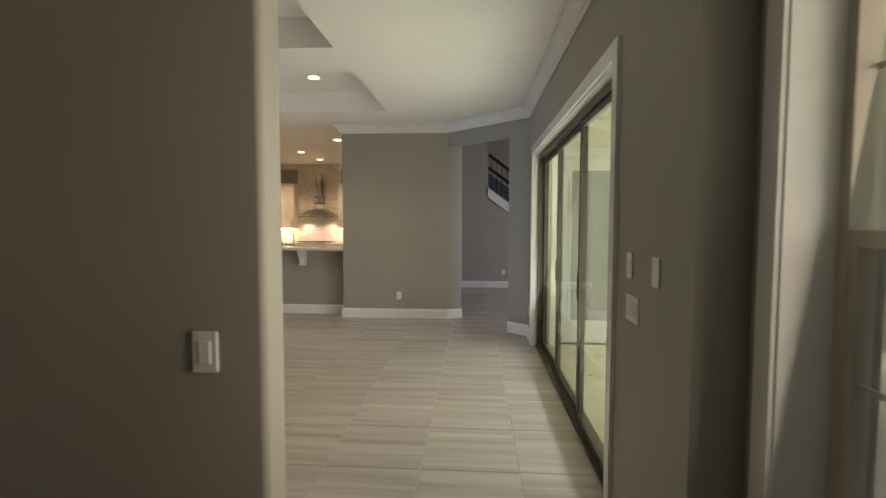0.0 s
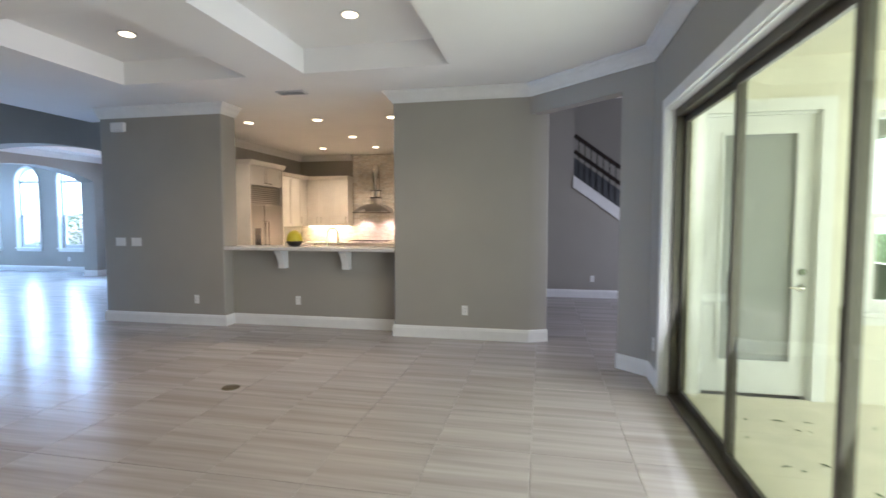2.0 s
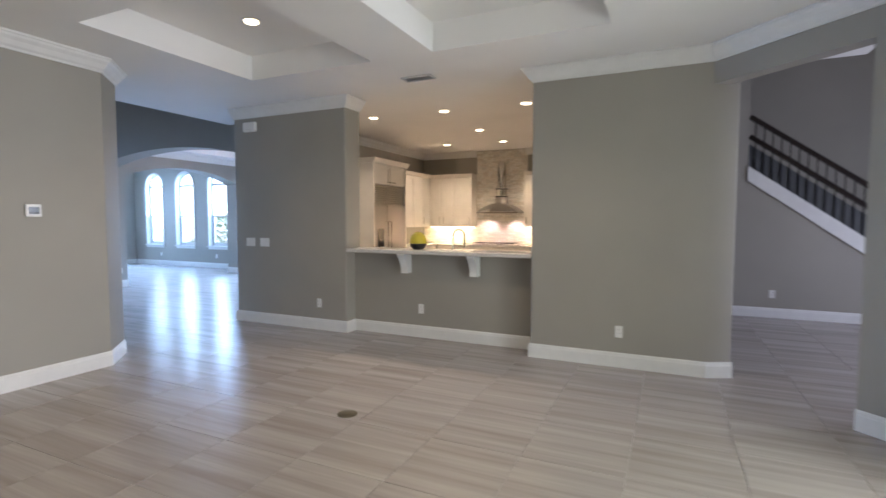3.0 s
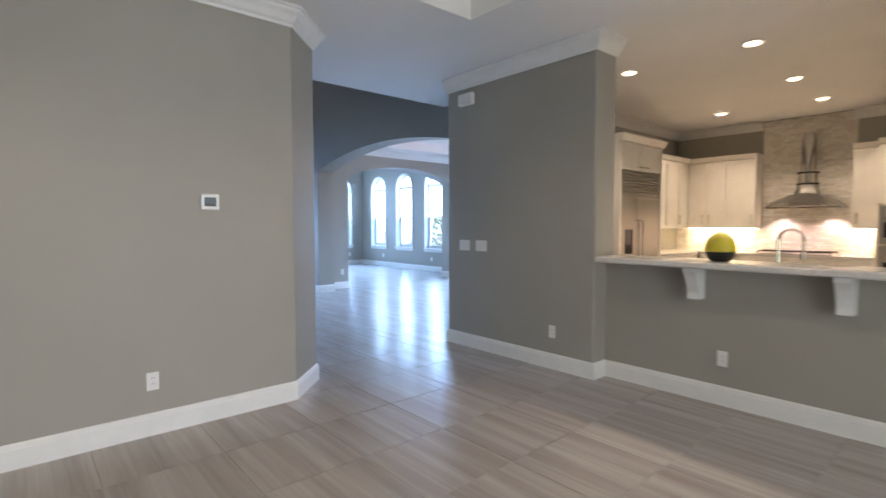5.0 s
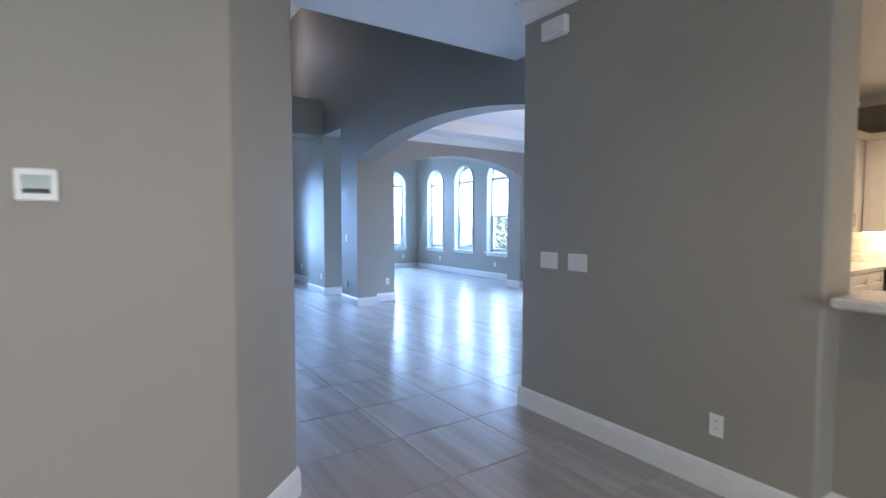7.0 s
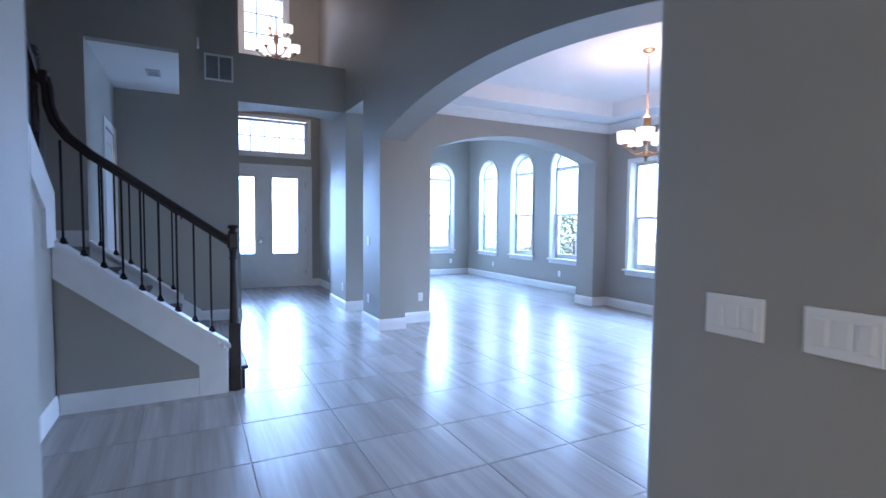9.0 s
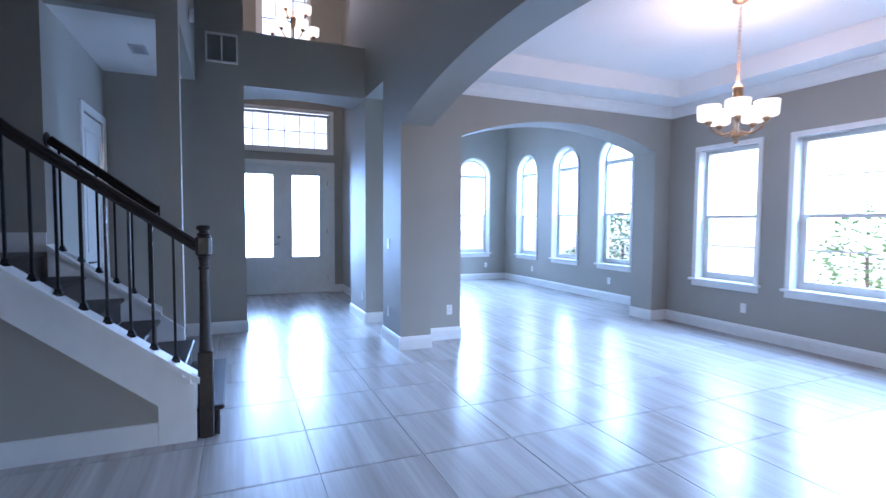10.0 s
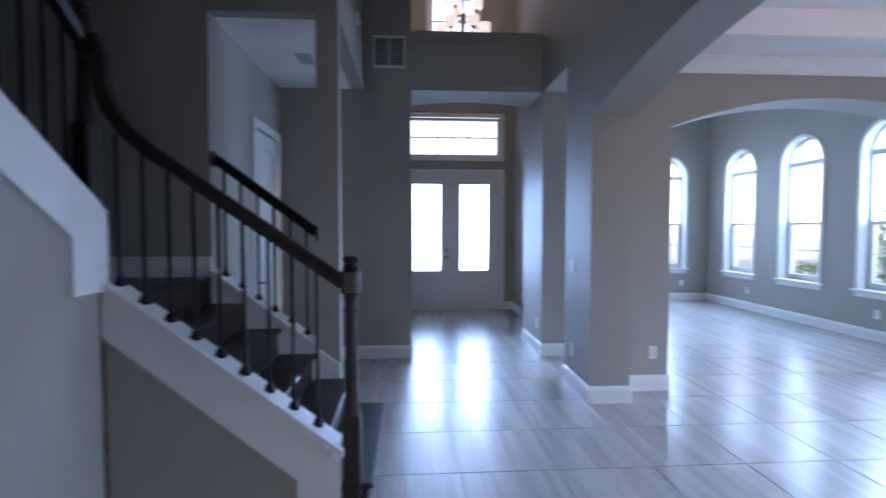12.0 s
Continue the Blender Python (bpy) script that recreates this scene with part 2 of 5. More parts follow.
class Geo:
    """Vertices and faces of one mesh."""

    def __init__(self):
        self.v, self.f, self.smooth = [], [], False

    def box(self, x0, x1, y0, y1, z0, z1, bev=0.0):
        x0, x1, y0, y1, z0, z1 = min(x0, x1), max(x0, x1), min(y0, y1), max(y0, y1), min(z0, z1), max(z0, z1)
        if bev:
            b = min(bev, (x1 - x0) / 3, (y1 - y0) / 3, (z1 - z0) / 3)
            s = len(self.v)
            rings = [(b, z0), (0, z0 + b), (0, z1 - b), (b, z1)]
            for d, z in rings:
                self.v += [(x0 + d + b, y0 + d, z), (x1 - d - b, y0 + d, z), (x1 - d, y0 + d + b, z), (x1 - d, y1 - d - b, z),
                           (x1 - d - b, y1 - d, z), (x0 + d + b, y1 - d, z), (x0 + d, y1 - d - b, z), (x0 + d, y0 + d + b, z)]
            self.f.append(tuple(s + i for i in range(7, -1, -1)))
            for r in range(3):
                for i in range(8):
                    j = (i + 1) % 8
                    self.f.append((s + 8 * r + i, s + 8 * r + j, s + 8 * r + 8 + j, s + 8 * r + 8 + i))
            self.f.append(tuple(s + 24 + i for i in range(8)))
            return self
        return self.prism([(x0, y0), (x1, y0), (x1, y1), (x0, y1)], z0, z1)

    def prism(self, poly, a, b, axis="z"):
        """A polygon drawn out from a to b; axis x: poly in (y, z); axis y: poly in (x, z)."""
        area = sum(p[0] * q[1] - q[0] * p[1] for p, q in zip(poly, poly[1:] + poly[:1]))
        if area < 0:
            poly = poly[::-1]
        put = {"z": lambda p, h: (p[0], p[1], h), "x": lambda p, h: (h, p[0], p[1]), "y": lambda p, h: (p[0], h, p[1])}[axis]
        s, n = len(self.v), len(poly)
        a, b = min(a, b), max(a, b)
        self.v += [put(p, a) for p in poly] + [put(p, b) for p in poly]
        new_f = [tuple(s + i for i in range(n - 1, -1, -1)), tuple(s + n + i for i in range(n))]
        new_f += [(s + i, s + (i + 1) % n, s + n + (i + 1) % n, s + n + i) for i in range(n)]
        if axis == "y":
            new_f = [f[::-1] for f in new_f]
        self.f += new_f
        return self

    def lathe(self, prof, cx, cy, seg=20):
        s, n = len(self.v), len(prof)
        for r, z in prof:
            for k in range(seg):
                a = 2 * math.pi * k / seg
                self.v.append((cx + r * math.cos(a), cy + r * math.sin(a), z))
        for i in range(n - 1):
            for k in range(seg):
                k2 = (k + 1) % seg
                self.f.append((s + i * seg + k, s + i * seg + k2, s + (i + 1) * seg + k2, s + (i + 1) * seg + k))
        self.f.append(tuple(s + k for k in range(seg - 1, -1, -1)))
        self.f.append(tuple(s + (n - 1) * seg + k for k in range(seg)))
        self.smooth = True
        return self

    def tube(self, path, r, seg=8, shape=None):
        """A pipe along the path; shape: its section as (side, up) pairs."""
        path = [Vector(p) for p in path]
        shape = shape or [(r * math.cos(2 * math.pi * k / seg), r * math.sin(2 * math.pi * k / seg)) for k in range(seg)]
        s, n = len(self.v), len(shape)
        for i, p in enumerate(path):
            d = (path[min(i + 1, len(path) - 1)] - path[max(i - 1, 0)]).normalized()
            side = d.cross(Vector((0, 0, 1)))
            side = side.normalized() if side.length > 1e-3 else Vector((1, 0, 0))
            up = side.cross(d)
            self.v += [tuple(p + side * a + up * b) for a, b in shape]
        for i in range(len(path) - 1):
            for k in range(n):
                k2 = (k + 1) % n
                self.f.append((s + i * n + k, s + i * n + k2, s + (i + 1) * n + k2, s + (i + 1) * n + k))
        self.f.append(tuple(s + k for k in range(n - 1, -1, -1)))
        self.f.append(tuple(s + (len(path) - 1) * n + k for k in range(n)))
        self.smooth = self.smooth or n > 7
        return self

    def sweep(self, pts, prof, closed=False):
        """A moulding along a plan line; prof: (out to the left of the way, z)."""
        pts = [Vector((p[0], p[1])) for p in pts]
        n, m, s = len(pts), len(prof), len(self.v)
        for i, p in enumerate(pts):
            dirs = []
            if i > 0 or closed:
                dirs.append((p - pts[i - 1]).normalized())
            if i < n - 1 or closed:
                dirs.append((pts[(i + 1) % n] - p).normalized())
            nor = [Vector((-d.y, d.x)) for d in dirs]
            mid = sum(nor, Vector((0, 0))).normalized()
            k = 1 / max(0.3, mid.dot(nor[0]))
            self.v += [(p.x + mid.x * k * d, p.y + mid.y * k * d, z) for d, z in prof]
        for i in range(n if closed else n - 1):
            j = (i + 1) % n
            for k in range(m):
                k2 = (k + 1) % m
                self.f.append((s + i * m + k, s + j * m + k, s + j * m + k2, s + i * m + k2))
        if not closed:
            self.f.append(tuple(s + k for k in range(m)))
            self.f.append(tuple(s + (n - 1) * m + k for k in range(m - 1, -1, -1)))
        return self

    def mesh(self, name):
        me = bpy.data.meshes.new(name)
        me.from_pydata(self.v, [], self.f)
        bm = bmesh.new()
        bm.from_mesh(me)
        bmesh.ops.recalc_face_normals(bm, faces=bm.faces)
        bm.to_mesh(me)
        bm.free()
        if self.smooth:
            me.polygons.foreach_set("use_smooth", [True] * len(me.polygons))
            me.set_sharp_from_angle(angle=radians(35))
        me.update()
        return me


def part(name, geo, mat, parent=None, label=""):
    me = geo.mesh(name)
    me.materials.append(mat)
    ob = new(name, me)
    if parent is not None:
        ob.parent = parent
        at = parent.location if parent.type == "EMPTY" else Vector((0, 0, 0))
        ob.matrix_parent_inverse = Matrix.Translation(-at)
    if label:
        ob["label"] = label
    return ob


def structure(name, geo, mat, label, category):
    return tagged(part(name, geo, mat), label, category, kind="structure")


def thing(name, x, y, z, label, category, group=""):
    ob = new(name)
    ob.empty_display_size = 0.1
    ob.location = (x, y, z)
    return tagged(ob, label, category, group)

# ---- the shell ----
CZ, HZ = 3.005, 6.3   # ceiling of the rooms, ceiling of the two-storey foyer


def rect(u0, u1, z0, z1):
    return [(u0, z0), (u1, z0), (u1, z1), (u0, z1)]


def arch_over(u0, u1, spring, rise, top, steps=28):
    """The wall above a segmental arch."""
    c, h = (u0 + u1) / 2, (u1 - u0) / 2
    r = (h * h + rise * rise) / (2 * rise)
    pts = [(c + h * (2 * k / steps - 1), 0) for k in range(steps + 1)]
    pts = [(u, spring + rise - r + math.sqrt(max(0, r * r - (u - c) ** 2))) for u, _ in pts]
    return pts + [(u1, top), (u0, top)]


def wall(name, axis, a, b, polys, label="greige painted plaster wall", mat=None):
    g = Geo()
    for p in polys:
        g.prism(p, a, b, axis)
    return structure(name, g, mat or GREIGE, label, "wall")


def holes(u0, u1, top, openings):
    """A wall from u0 to u1 with openings (a, b, z0, z1), in order."""
    out, u = [], u0
    for a, b, z0, z1 in openings:
        if a > u:
            out.append(rect(u, a, 0, top))
        if z0 > 0:
            out.append(rect(a, b, 0, z0))
        if z1 < top:
            out.append(rect(a, b, z1, top))
        u = b
    out.append(rect(u, u1, 0, top))
    return out


def round_wall(name, poly, corners, label, z1=CZ, r=0.022):
    """An upright wall drawn from its plan, with bullnose plaster at the named corners."""
    out = []
    for i, p in enumerate(poly):
        if i not in corners:
            out.append(p)
            continue
        p, a, b = Vector(p), Vector(poly[i - 1]), Vector(poly[(i + 1) % len(poly)])
        u, v = (a - p).normalized(), (b - p).normalized()
        half = u.angle(v) / 2
        mid = p + (u + v).normalized() * (r / math.sin(half))
        t0, t1 = p + u * (r / math.tan(half)) - mid, p + v * (r / math.tan(half)) - mid
        for k in range(7):
            d = t0.lerp(t1, k / 6).normalized() * r
            out.append((mid.x + d.x, mid.y + d.y))
    g = Geo().prism(out, 0, z1)
    g.smooth = True
    return structure(name, g, GREIGE, label, "wall")


wall("wall_slider", "x", 1.03, 1.21, holes(1.72, 6.62, CZ, [(2.655, 6.13, 0, 2.34)]) + [rect(1.55, 1.72, 2.70, CZ)])
wall("wall_nook_east", "x", 1.21, 1.50, holes(-1.75, 1.72, CZ, [(0.66, 1.58, 0.62, 2.42)]))
wall("wall_nook_south", "y", -1.75, -1.6, [rect(-2.2, 1.21, 0, CZ)])
wall("wall_nook_west", "x", -2.2, -2.05, [rect(-1.6, 1.41, 0, CZ)])
wall("wall_great_room_south", "y", 1.41, 1.55, [rect(-5.62, -0.60, 0, CZ), rect(-0.24, 1.03, 2.70, CZ)])
round_wall("wall_great_room_stub", [(-0.60, 1.41), (-0.24, 1.41), (-0.24, 1.55), (-0.60, 1.55)], (1, 2), "greige wall end with bullnose corners")
round_wall("wall_great_room_west", [(-5.45, 1.55), (-5.45, 5.60), (-5.80, 5.95), (-7.10, 5.95), (-7.10, 5.55), (-6.97, 5.55), (-6.97, 5.80), (-5.87, 5.80), (-5.62, 5.53), (-5.62, 1.55)], (1, 2, 3), "greige painted wall with a clipped corner")
round_wall("wall_pier", [(-6.105, 7.78), (-4.18, 7.78), (-4.18, 8.10), (-5.80, 8.10), (-5.80, 13.1), (-6.105, 13.1)], (0, 1, 2), "greige painted pier and kitchen wall")
wall("wall_half_height", "y", 7.97, 8.10, [rect(-4.18, -1.75, 0, 1.045)], "low greige wall under the breakfast bar")
round_wall("wall_kitchen_end", [(-1.75, 7.69), (-0.10, 7.69), (0.12, 7.795), (0.05, 7.93), (-0.10, 8.10), (-1.75, 8.10)], (0, 2, 3, 5), "greige painted wall beside the breakfast bar")
wall("wall_kitchen_east", "x", -1.75, -1.55, [rect(8.10, 13.1, 0, CZ)])
wall("wall_kitchen_north", "y", 13.1, 13.3, [rect(-6.13, -1.55, 0, CZ)])
D0, D1 = Vector((-0.10, 7.69)), Vector((1.03, 6.62))
dw = (D1 - D0).normalized()
dn = Vector((-dw.y, dw.x)) * 0.15
if dn.x < 0:
    dn = -dn
Dm = D0 + dw * 1.215
g = Geo().prism([tuple(Dm), tuple(D1), tuple(D1 + Vector((0.18, 0))), tuple(Dm + dn)], 0, CZ)
g.prism([tuple(D0), tuple(Dm - dw * 0.001), tuple(Dm - dw * 0.001 + dn), tuple(D0 + dn)], 2.67, CZ)
structure("wall_diagonal", g, GREIGE, "greige diagonal wall with a wide cased opening", "wall")

# stair hall behind the diagonal opening
wall("wall_stair_hall_west", "x", -1.55, -1.40, [rect(8.10, 12.6, 0, 5.6)])
wall("wall_stair_hall_north", "y", 12.45, 12.6, [rect(-1.40, 4.2, 0, 5.6)])
# east wall: unseen opening, cut to let the added fill lamp in
wall("wall_stair_hall_east", "x", 4.2, 4.35, holes(6.46, 12.6, 5.6, [(8.2, 9.6, 0.9, 2.5)]))
wall("wall_stair_hall_south", "y", 6.46, 6.60, [rect(1.21, 1.37, 0, 5.6), rect(1.37, 2.205, 2.32, 5.6), rect(2.205, 2.58, 0, 5.6), rect(2.58, 3.38, 0, 0.72), rect(2.58, 3.38, 2.30, 5.6), rect(3.38, 4.2, 0, 5.6)])
wall("wall_stair_hall_upper", "y", 8.10, 8.2, [rect(-1.40, 1.3, CZ + 0.05, 5.6)])
wall("wall_under_stairs", "y", 11.30, 11.38, [rect(-1.40, 0.60, 0, 5.6), [(0.60, 0), (3.35, 0), (1.77, 1.18), (0.60, 2.05)]], "greige wall under a staircase")

# dining room and front room
wall("wall_arch_foyer", "y", 8.54, 8.89, [rect(-11.55, -10.87, 0, HZ), arch_over(-10.87, -6.37, 2.425, 0.30, HZ), rect(-6.37, -6.13, 0, HZ), rect(-12.42, -11.55, 3.05, HZ), rect(-13.35, -12.42, 0, HZ)], "greige wall with a broad segmental archway")
wall("wall_arch_dining", "x", -11.56, -11.16, [rect(8.89, 9.385, 0, 4.1), arch_over(9.385, 12.42, 2.41, 0.28, 4.1), rect(12.42, 12.70, 0, 4.1)], "greige wall with a segmental archway")
DWIN = ((-10.66, -9.85), (-9.42, -8.12), (-7.69, -6.88))
wall("wall_dining_north", "y", 12.70, 12.90, holes(-11.56, -6.13, 3.5, [(a, b, 0.66, 2.37) for a, b in DWIN]))


def arched_window_wall(u0, u1, top, wins):
    out, u = [], u0
    for a, b, z0, spring in wins:
        c, h = (a + b) / 2, (b - a) / 2
        out += [rect(u, a, 0, top), rect(a, b, 0, z0)]
        out.append([(c - h * math.cos(math.pi * k / 24), spring + h * math.sin(math.pi * k / 24)) for k in range(25)] + [(b, top), (a, top)])
        u = b
    return out + [rect(u, u1, 0, top)]


FWIN = ((-16.00, -15.22), (-14.57, -13.79), (-13.13, -12.35))
wall("wall_front_north", "y", 13.14, 13.34, arched_window_wall(-16.8, -11.56, 4.1, [(a, b, 0.66, 2.52) for a, b in FWIN]))
WWIN = ((9.60, 10.38), (11.87, 12.65))
wall("wall_front_west", "x", -16.8, -16.6, arched_window_wall(8.9, 13.14, 4.1, [(a, b, 0.66, 2.52) for a, b in WWIN]))
wall("wall_front_room_jog", "x", -11.56, -11.36, [rect(12.90, 13.34, 0, 4.1)])

# foyer, stair well and entry
wall("wall_foyer_west", "x", -13.2, -12.45, [rect(5.43, 7.03, 0, HZ), rect(7.03, 8.54, 3.12, 3.71)], "greige two-storey wall with a deep ledge over the entry")
wall("wall_entry_soffit", "x", -12.75, -12.452, [rect(7.03, 8.54, 3.05, 3.12)], "greige soffit edge over the entry")
wall("wall_entry_arch", "x", -13.198, -12.75, [arch_over(7.03, 8.54, 3.05, 0.055, 3.12)], "greige shallow arch over the entry")
wall("wall_entry_left", "y", 6.60, 6.75, [rect(-15.69, -13.2, 0, HZ)])
wall("wall_entry_right", "y", 8.89, 9.04, [rect(-15.69, -13.35, 0, HZ)])
wall("wall_entry_front", "x", -15.85, -15.69, [rect(6.6, 6.86, 0, HZ), rect(8.64, 9.04, 0, HZ), rect(6.86, 8.64, 2.46, 2.74), rect(6.86, 8.64, 3.50, 4.76), rect(6.86, 7.36, 4.76, 5.98), rect(8.24, 8.64, 4.76, 5.98), rect(6.86, 8.64, 5.98, HZ)])
wall("wall_stair_side", "x", -10.62, -10.50, [rect(3.4, 5.58, 0, HZ), rect(5.58, 6.34, 3.05, HZ), [(5.58, 0), (6.34, 0), (6.34, 0.59), (5.58, 1.16)], rect(6.34, 6.50, 0, HZ)], "greige wall with a framed opening beside the stairs")
wall("wall_back_hall_header", "y", 6.36, 6.50, [rect(-12.45, -10.62, 3.05, HZ)])
wall("wall_back_hall_south", "y", 5.43, 5.58, [rect(-12.45, -11.52, 2.44, HZ), rect(-12.45, -12.42, 0, 2.44), rect(-11.52, -10.62, 0, HZ)])
wall("wall_landing_south", "y", 3.25, 3.4, [rect(-10.62, -5.62, 0, HZ)])
wall("wall_under_upper_flight", "y", 5.40, 5.55, [[(-9.25, 0), (-6.88, 0), (-6.88, 2.93), (-9.04, 1.46), (-9.04, 1.20), (-9.25, 1.20)]], "greige wall under the upper flight of stairs")
wall("wall_upper_hall", "x", -7.04, -6.90, [rect(5.55, 8.54, CZ + 0.004, HZ)])
wall("wall_upper_flight_end", "x", -6.88, -6.76, [rect(3.4, 5.55, CZ + 0.004, HZ)])

# floors
g = Geo().box(-16.7, 1.15, -1.7, 13.2, -0.15, -0.0035).box(1.15, 4.3, 6.5, 12.5, -0.15, -0.0035)
structure("floor", g, GROUT, "grouted floor bed under large porcelain tiles", "floor")

# ceilings
COFFERS = [(x0, x1, y0, y1) for x0, x1 in ((-2.455, -0.885), (-4.70, -3.13)) for y0, y1 in ((5.0, 6.775), (2.54, 4.315))]


def ceiling_with_trays(x0, x1, y0, y1, z, trays, depth, top):
    g = Geo()
    xs = sorted({x0, x1, *[t[0] for t in trays], *[t[1] for t in trays]})
    ys = sorted({y0, y1, *[t[2] for t in trays], *[t[3] for t in trays]})
    for a, b in zip(xs, xs[1:]):
        for c, d in zip(ys, ys[1:]):
            m = ((a + b) / 2, (c + d) / 2)
            sunk = any(t[0] < m[0] < t[1] and t[2] < m[1] < t[3] for t in trays)
            g.box(a, b, c, d, z + depth if sunk else z, top)
    return g


g = ceiling_with_trays(-5.62, 1.2, 1.41, 7.69, CZ, COFFERS, 0.26, 3.4)
g.box(-7.04, -5.62, 5.0, 7.69, CZ, 3.4).box(-7.04, 1.2, 7.69, 8.54, CZ, 3.4).box(-6.13, -1.4, 8.54, 13.3, CZ, 3.4)
g.box(-2.2, 1.4, -1.75, 1.41, CZ, 3.4)
structure("ceiling", g, CEIL, "white textured ceiling with four recessed coffers", "ceiling")
g = ceiling_with_trays(-11.16, -6.13, 8.89, 12.70, 3.03, [(-10.62, -6.67, 9.40, 12.22)], 0.21, 3.55)
structure("ceiling_dining", g, CEIL, "white dining ceiling with a raised tray", "ceiling")
structure("ceiling_front_room", Geo().box(-16.8, -11.56, 8.89, 13.34, 4.1, 4.25), CEIL, "plain white ceiling", "ceiling")
structure("ceiling_foyer", Geo().box(-15.85, -6.72, 3.25, 9.04, HZ, HZ + 0.15), CEIL, "plain white high ceiling", "ceiling")
structure("ceiling_back_hall", Geo().box(-12.45, -10.62, 5.43, 6.36, 3.05, 3.2), CEIL, "plain white hall ceiling", "ceiling")
structure("ceiling_stair_hall", Geo().box(-1.55, 4.35, 6.4, 12.6, 5.6, 5.75), CEIL, "plain white ceiling", "ceiling")

# ---- mouldings ----
BASE = [(0.0, 0.0), (0.016, 0.0), (0.016, 0.112), (0.012, 0.122), (0.012, 0.130), (0.006, 0.143), (0.0, 0.147)]


def baseboard(*pts):
    structure("baseboard", Geo().sweep(pts, BASE), TRIM, "white moulded baseboard", "baseboard")


def crown(z, *pts, closed=False):
    prof = [(0.0, z - 0.138), (0.012, z - 0.138), (0.017, z - 0.121), (0.035, z - 0.104), (0.058, z - 0.067), (0.083, z - 0.042), (0.090, z - 0.024), (0.102, z - 0.018), (0.102, z - 0.002), (0.0, z - 0.002)]
    structure("crown_moulding", Geo().sweep(pts, prof, closed), TRIM, "white cove crown moulding", "moulding")


baseboard((1.21, 1.72), (1.03, 1.72), (1.03, 2.565))
baseboard((1.03, 6.21), tuple(D1), tuple(Dm))
baseboard((0.12, 7.795), (-0.10, 7.69), (-1.75, 7.69), (-1.75, 7.97))
baseboard((-1.75, 7.97), (-4.18, 7.97), (-4.18, 7.78), (-6.105, 7.78), (-6.105, 8.54))
baseboard((-7.10, 5.55), (-7.10, 5.95), (-5.80, 5.95), (-5.45, 5.60), (-5.45, 1.55), (-0.24, 1.55), (-0.24, 1.41), (-2.05, 1.41))
baseboard((-9.25, 5.55), (-7.10, 5.55))
baseboard((-6.37, 8.54), (-6.37, 8.89))
baseboard((-10.87, 8.89), (-10.87, 8.54), (-11.55, 8.54), (-11.55, 8.89))
baseboard((-11.56, 9.385), (-11.16, 9.385), (-11.16, 8.89), (-10.87, 8.89))
baseboard((-12.42, 8.89), (-12.42, 8.54), (-13.35, 8.54), (-13.35, 8.89), (-15.69, 8.89), (-15.69, 8.72))
baseboard((-6.13, 12.70), (-11.16, 12.70), (-11.16, 12.42), (-11.56, 12.42), (-11.56, 13.14), (-16.6, 13.14), (-16.6, 8.89))
baseboard((-15.69, 6.78), (-15.69, 6.75), (-13.2, 6.75), (-13.2, 7.03), (-12.45, 7.03), (-12.45, 5.58))
baseboard((-6.13, 8.89), (-6.13, 12.70))
baseboard((3.6, 11.30), (-1.40, 11.30))
crown(CZ, (1.03, 1.55), tuple(D1), tuple(D0), (-1.75, 7.69), (-1.75, 8.10))
crown(CZ, (-4.18, 8.10), (-4.18, 7.78), (-6.105, 7.78))
crown(CZ, (-7.0, 5.95), (-5.80, 5.95), (-5.45, 5.60), (-5.45, 1.55), (1.03, 1.55))
crown(CZ, (-1.75, 8.10), (-1.75, 13.1), (-3.30, 13.1))
crown(CZ, (-4.45, 13.1), (-5.80, 13.1), (-5.80, 8.10), (-4.18, 8.10))
crown(3.03, (-6.13, 8.89), (-6.13, 12.70), (-11.16, 12.70), (-11.16, 8.89), closed=True)

# ---- windows and doors ----


def place(g, origin, way):
    """Turns geometry drawn with u along x and depth along y into the wall's own direction."""
    ox, oy = origin
    wx, wy = way
    g.v = [(ox + u * wx - d * wy, oy + u * wy + d * wx, z) for u, d, z in g.v]
    return g


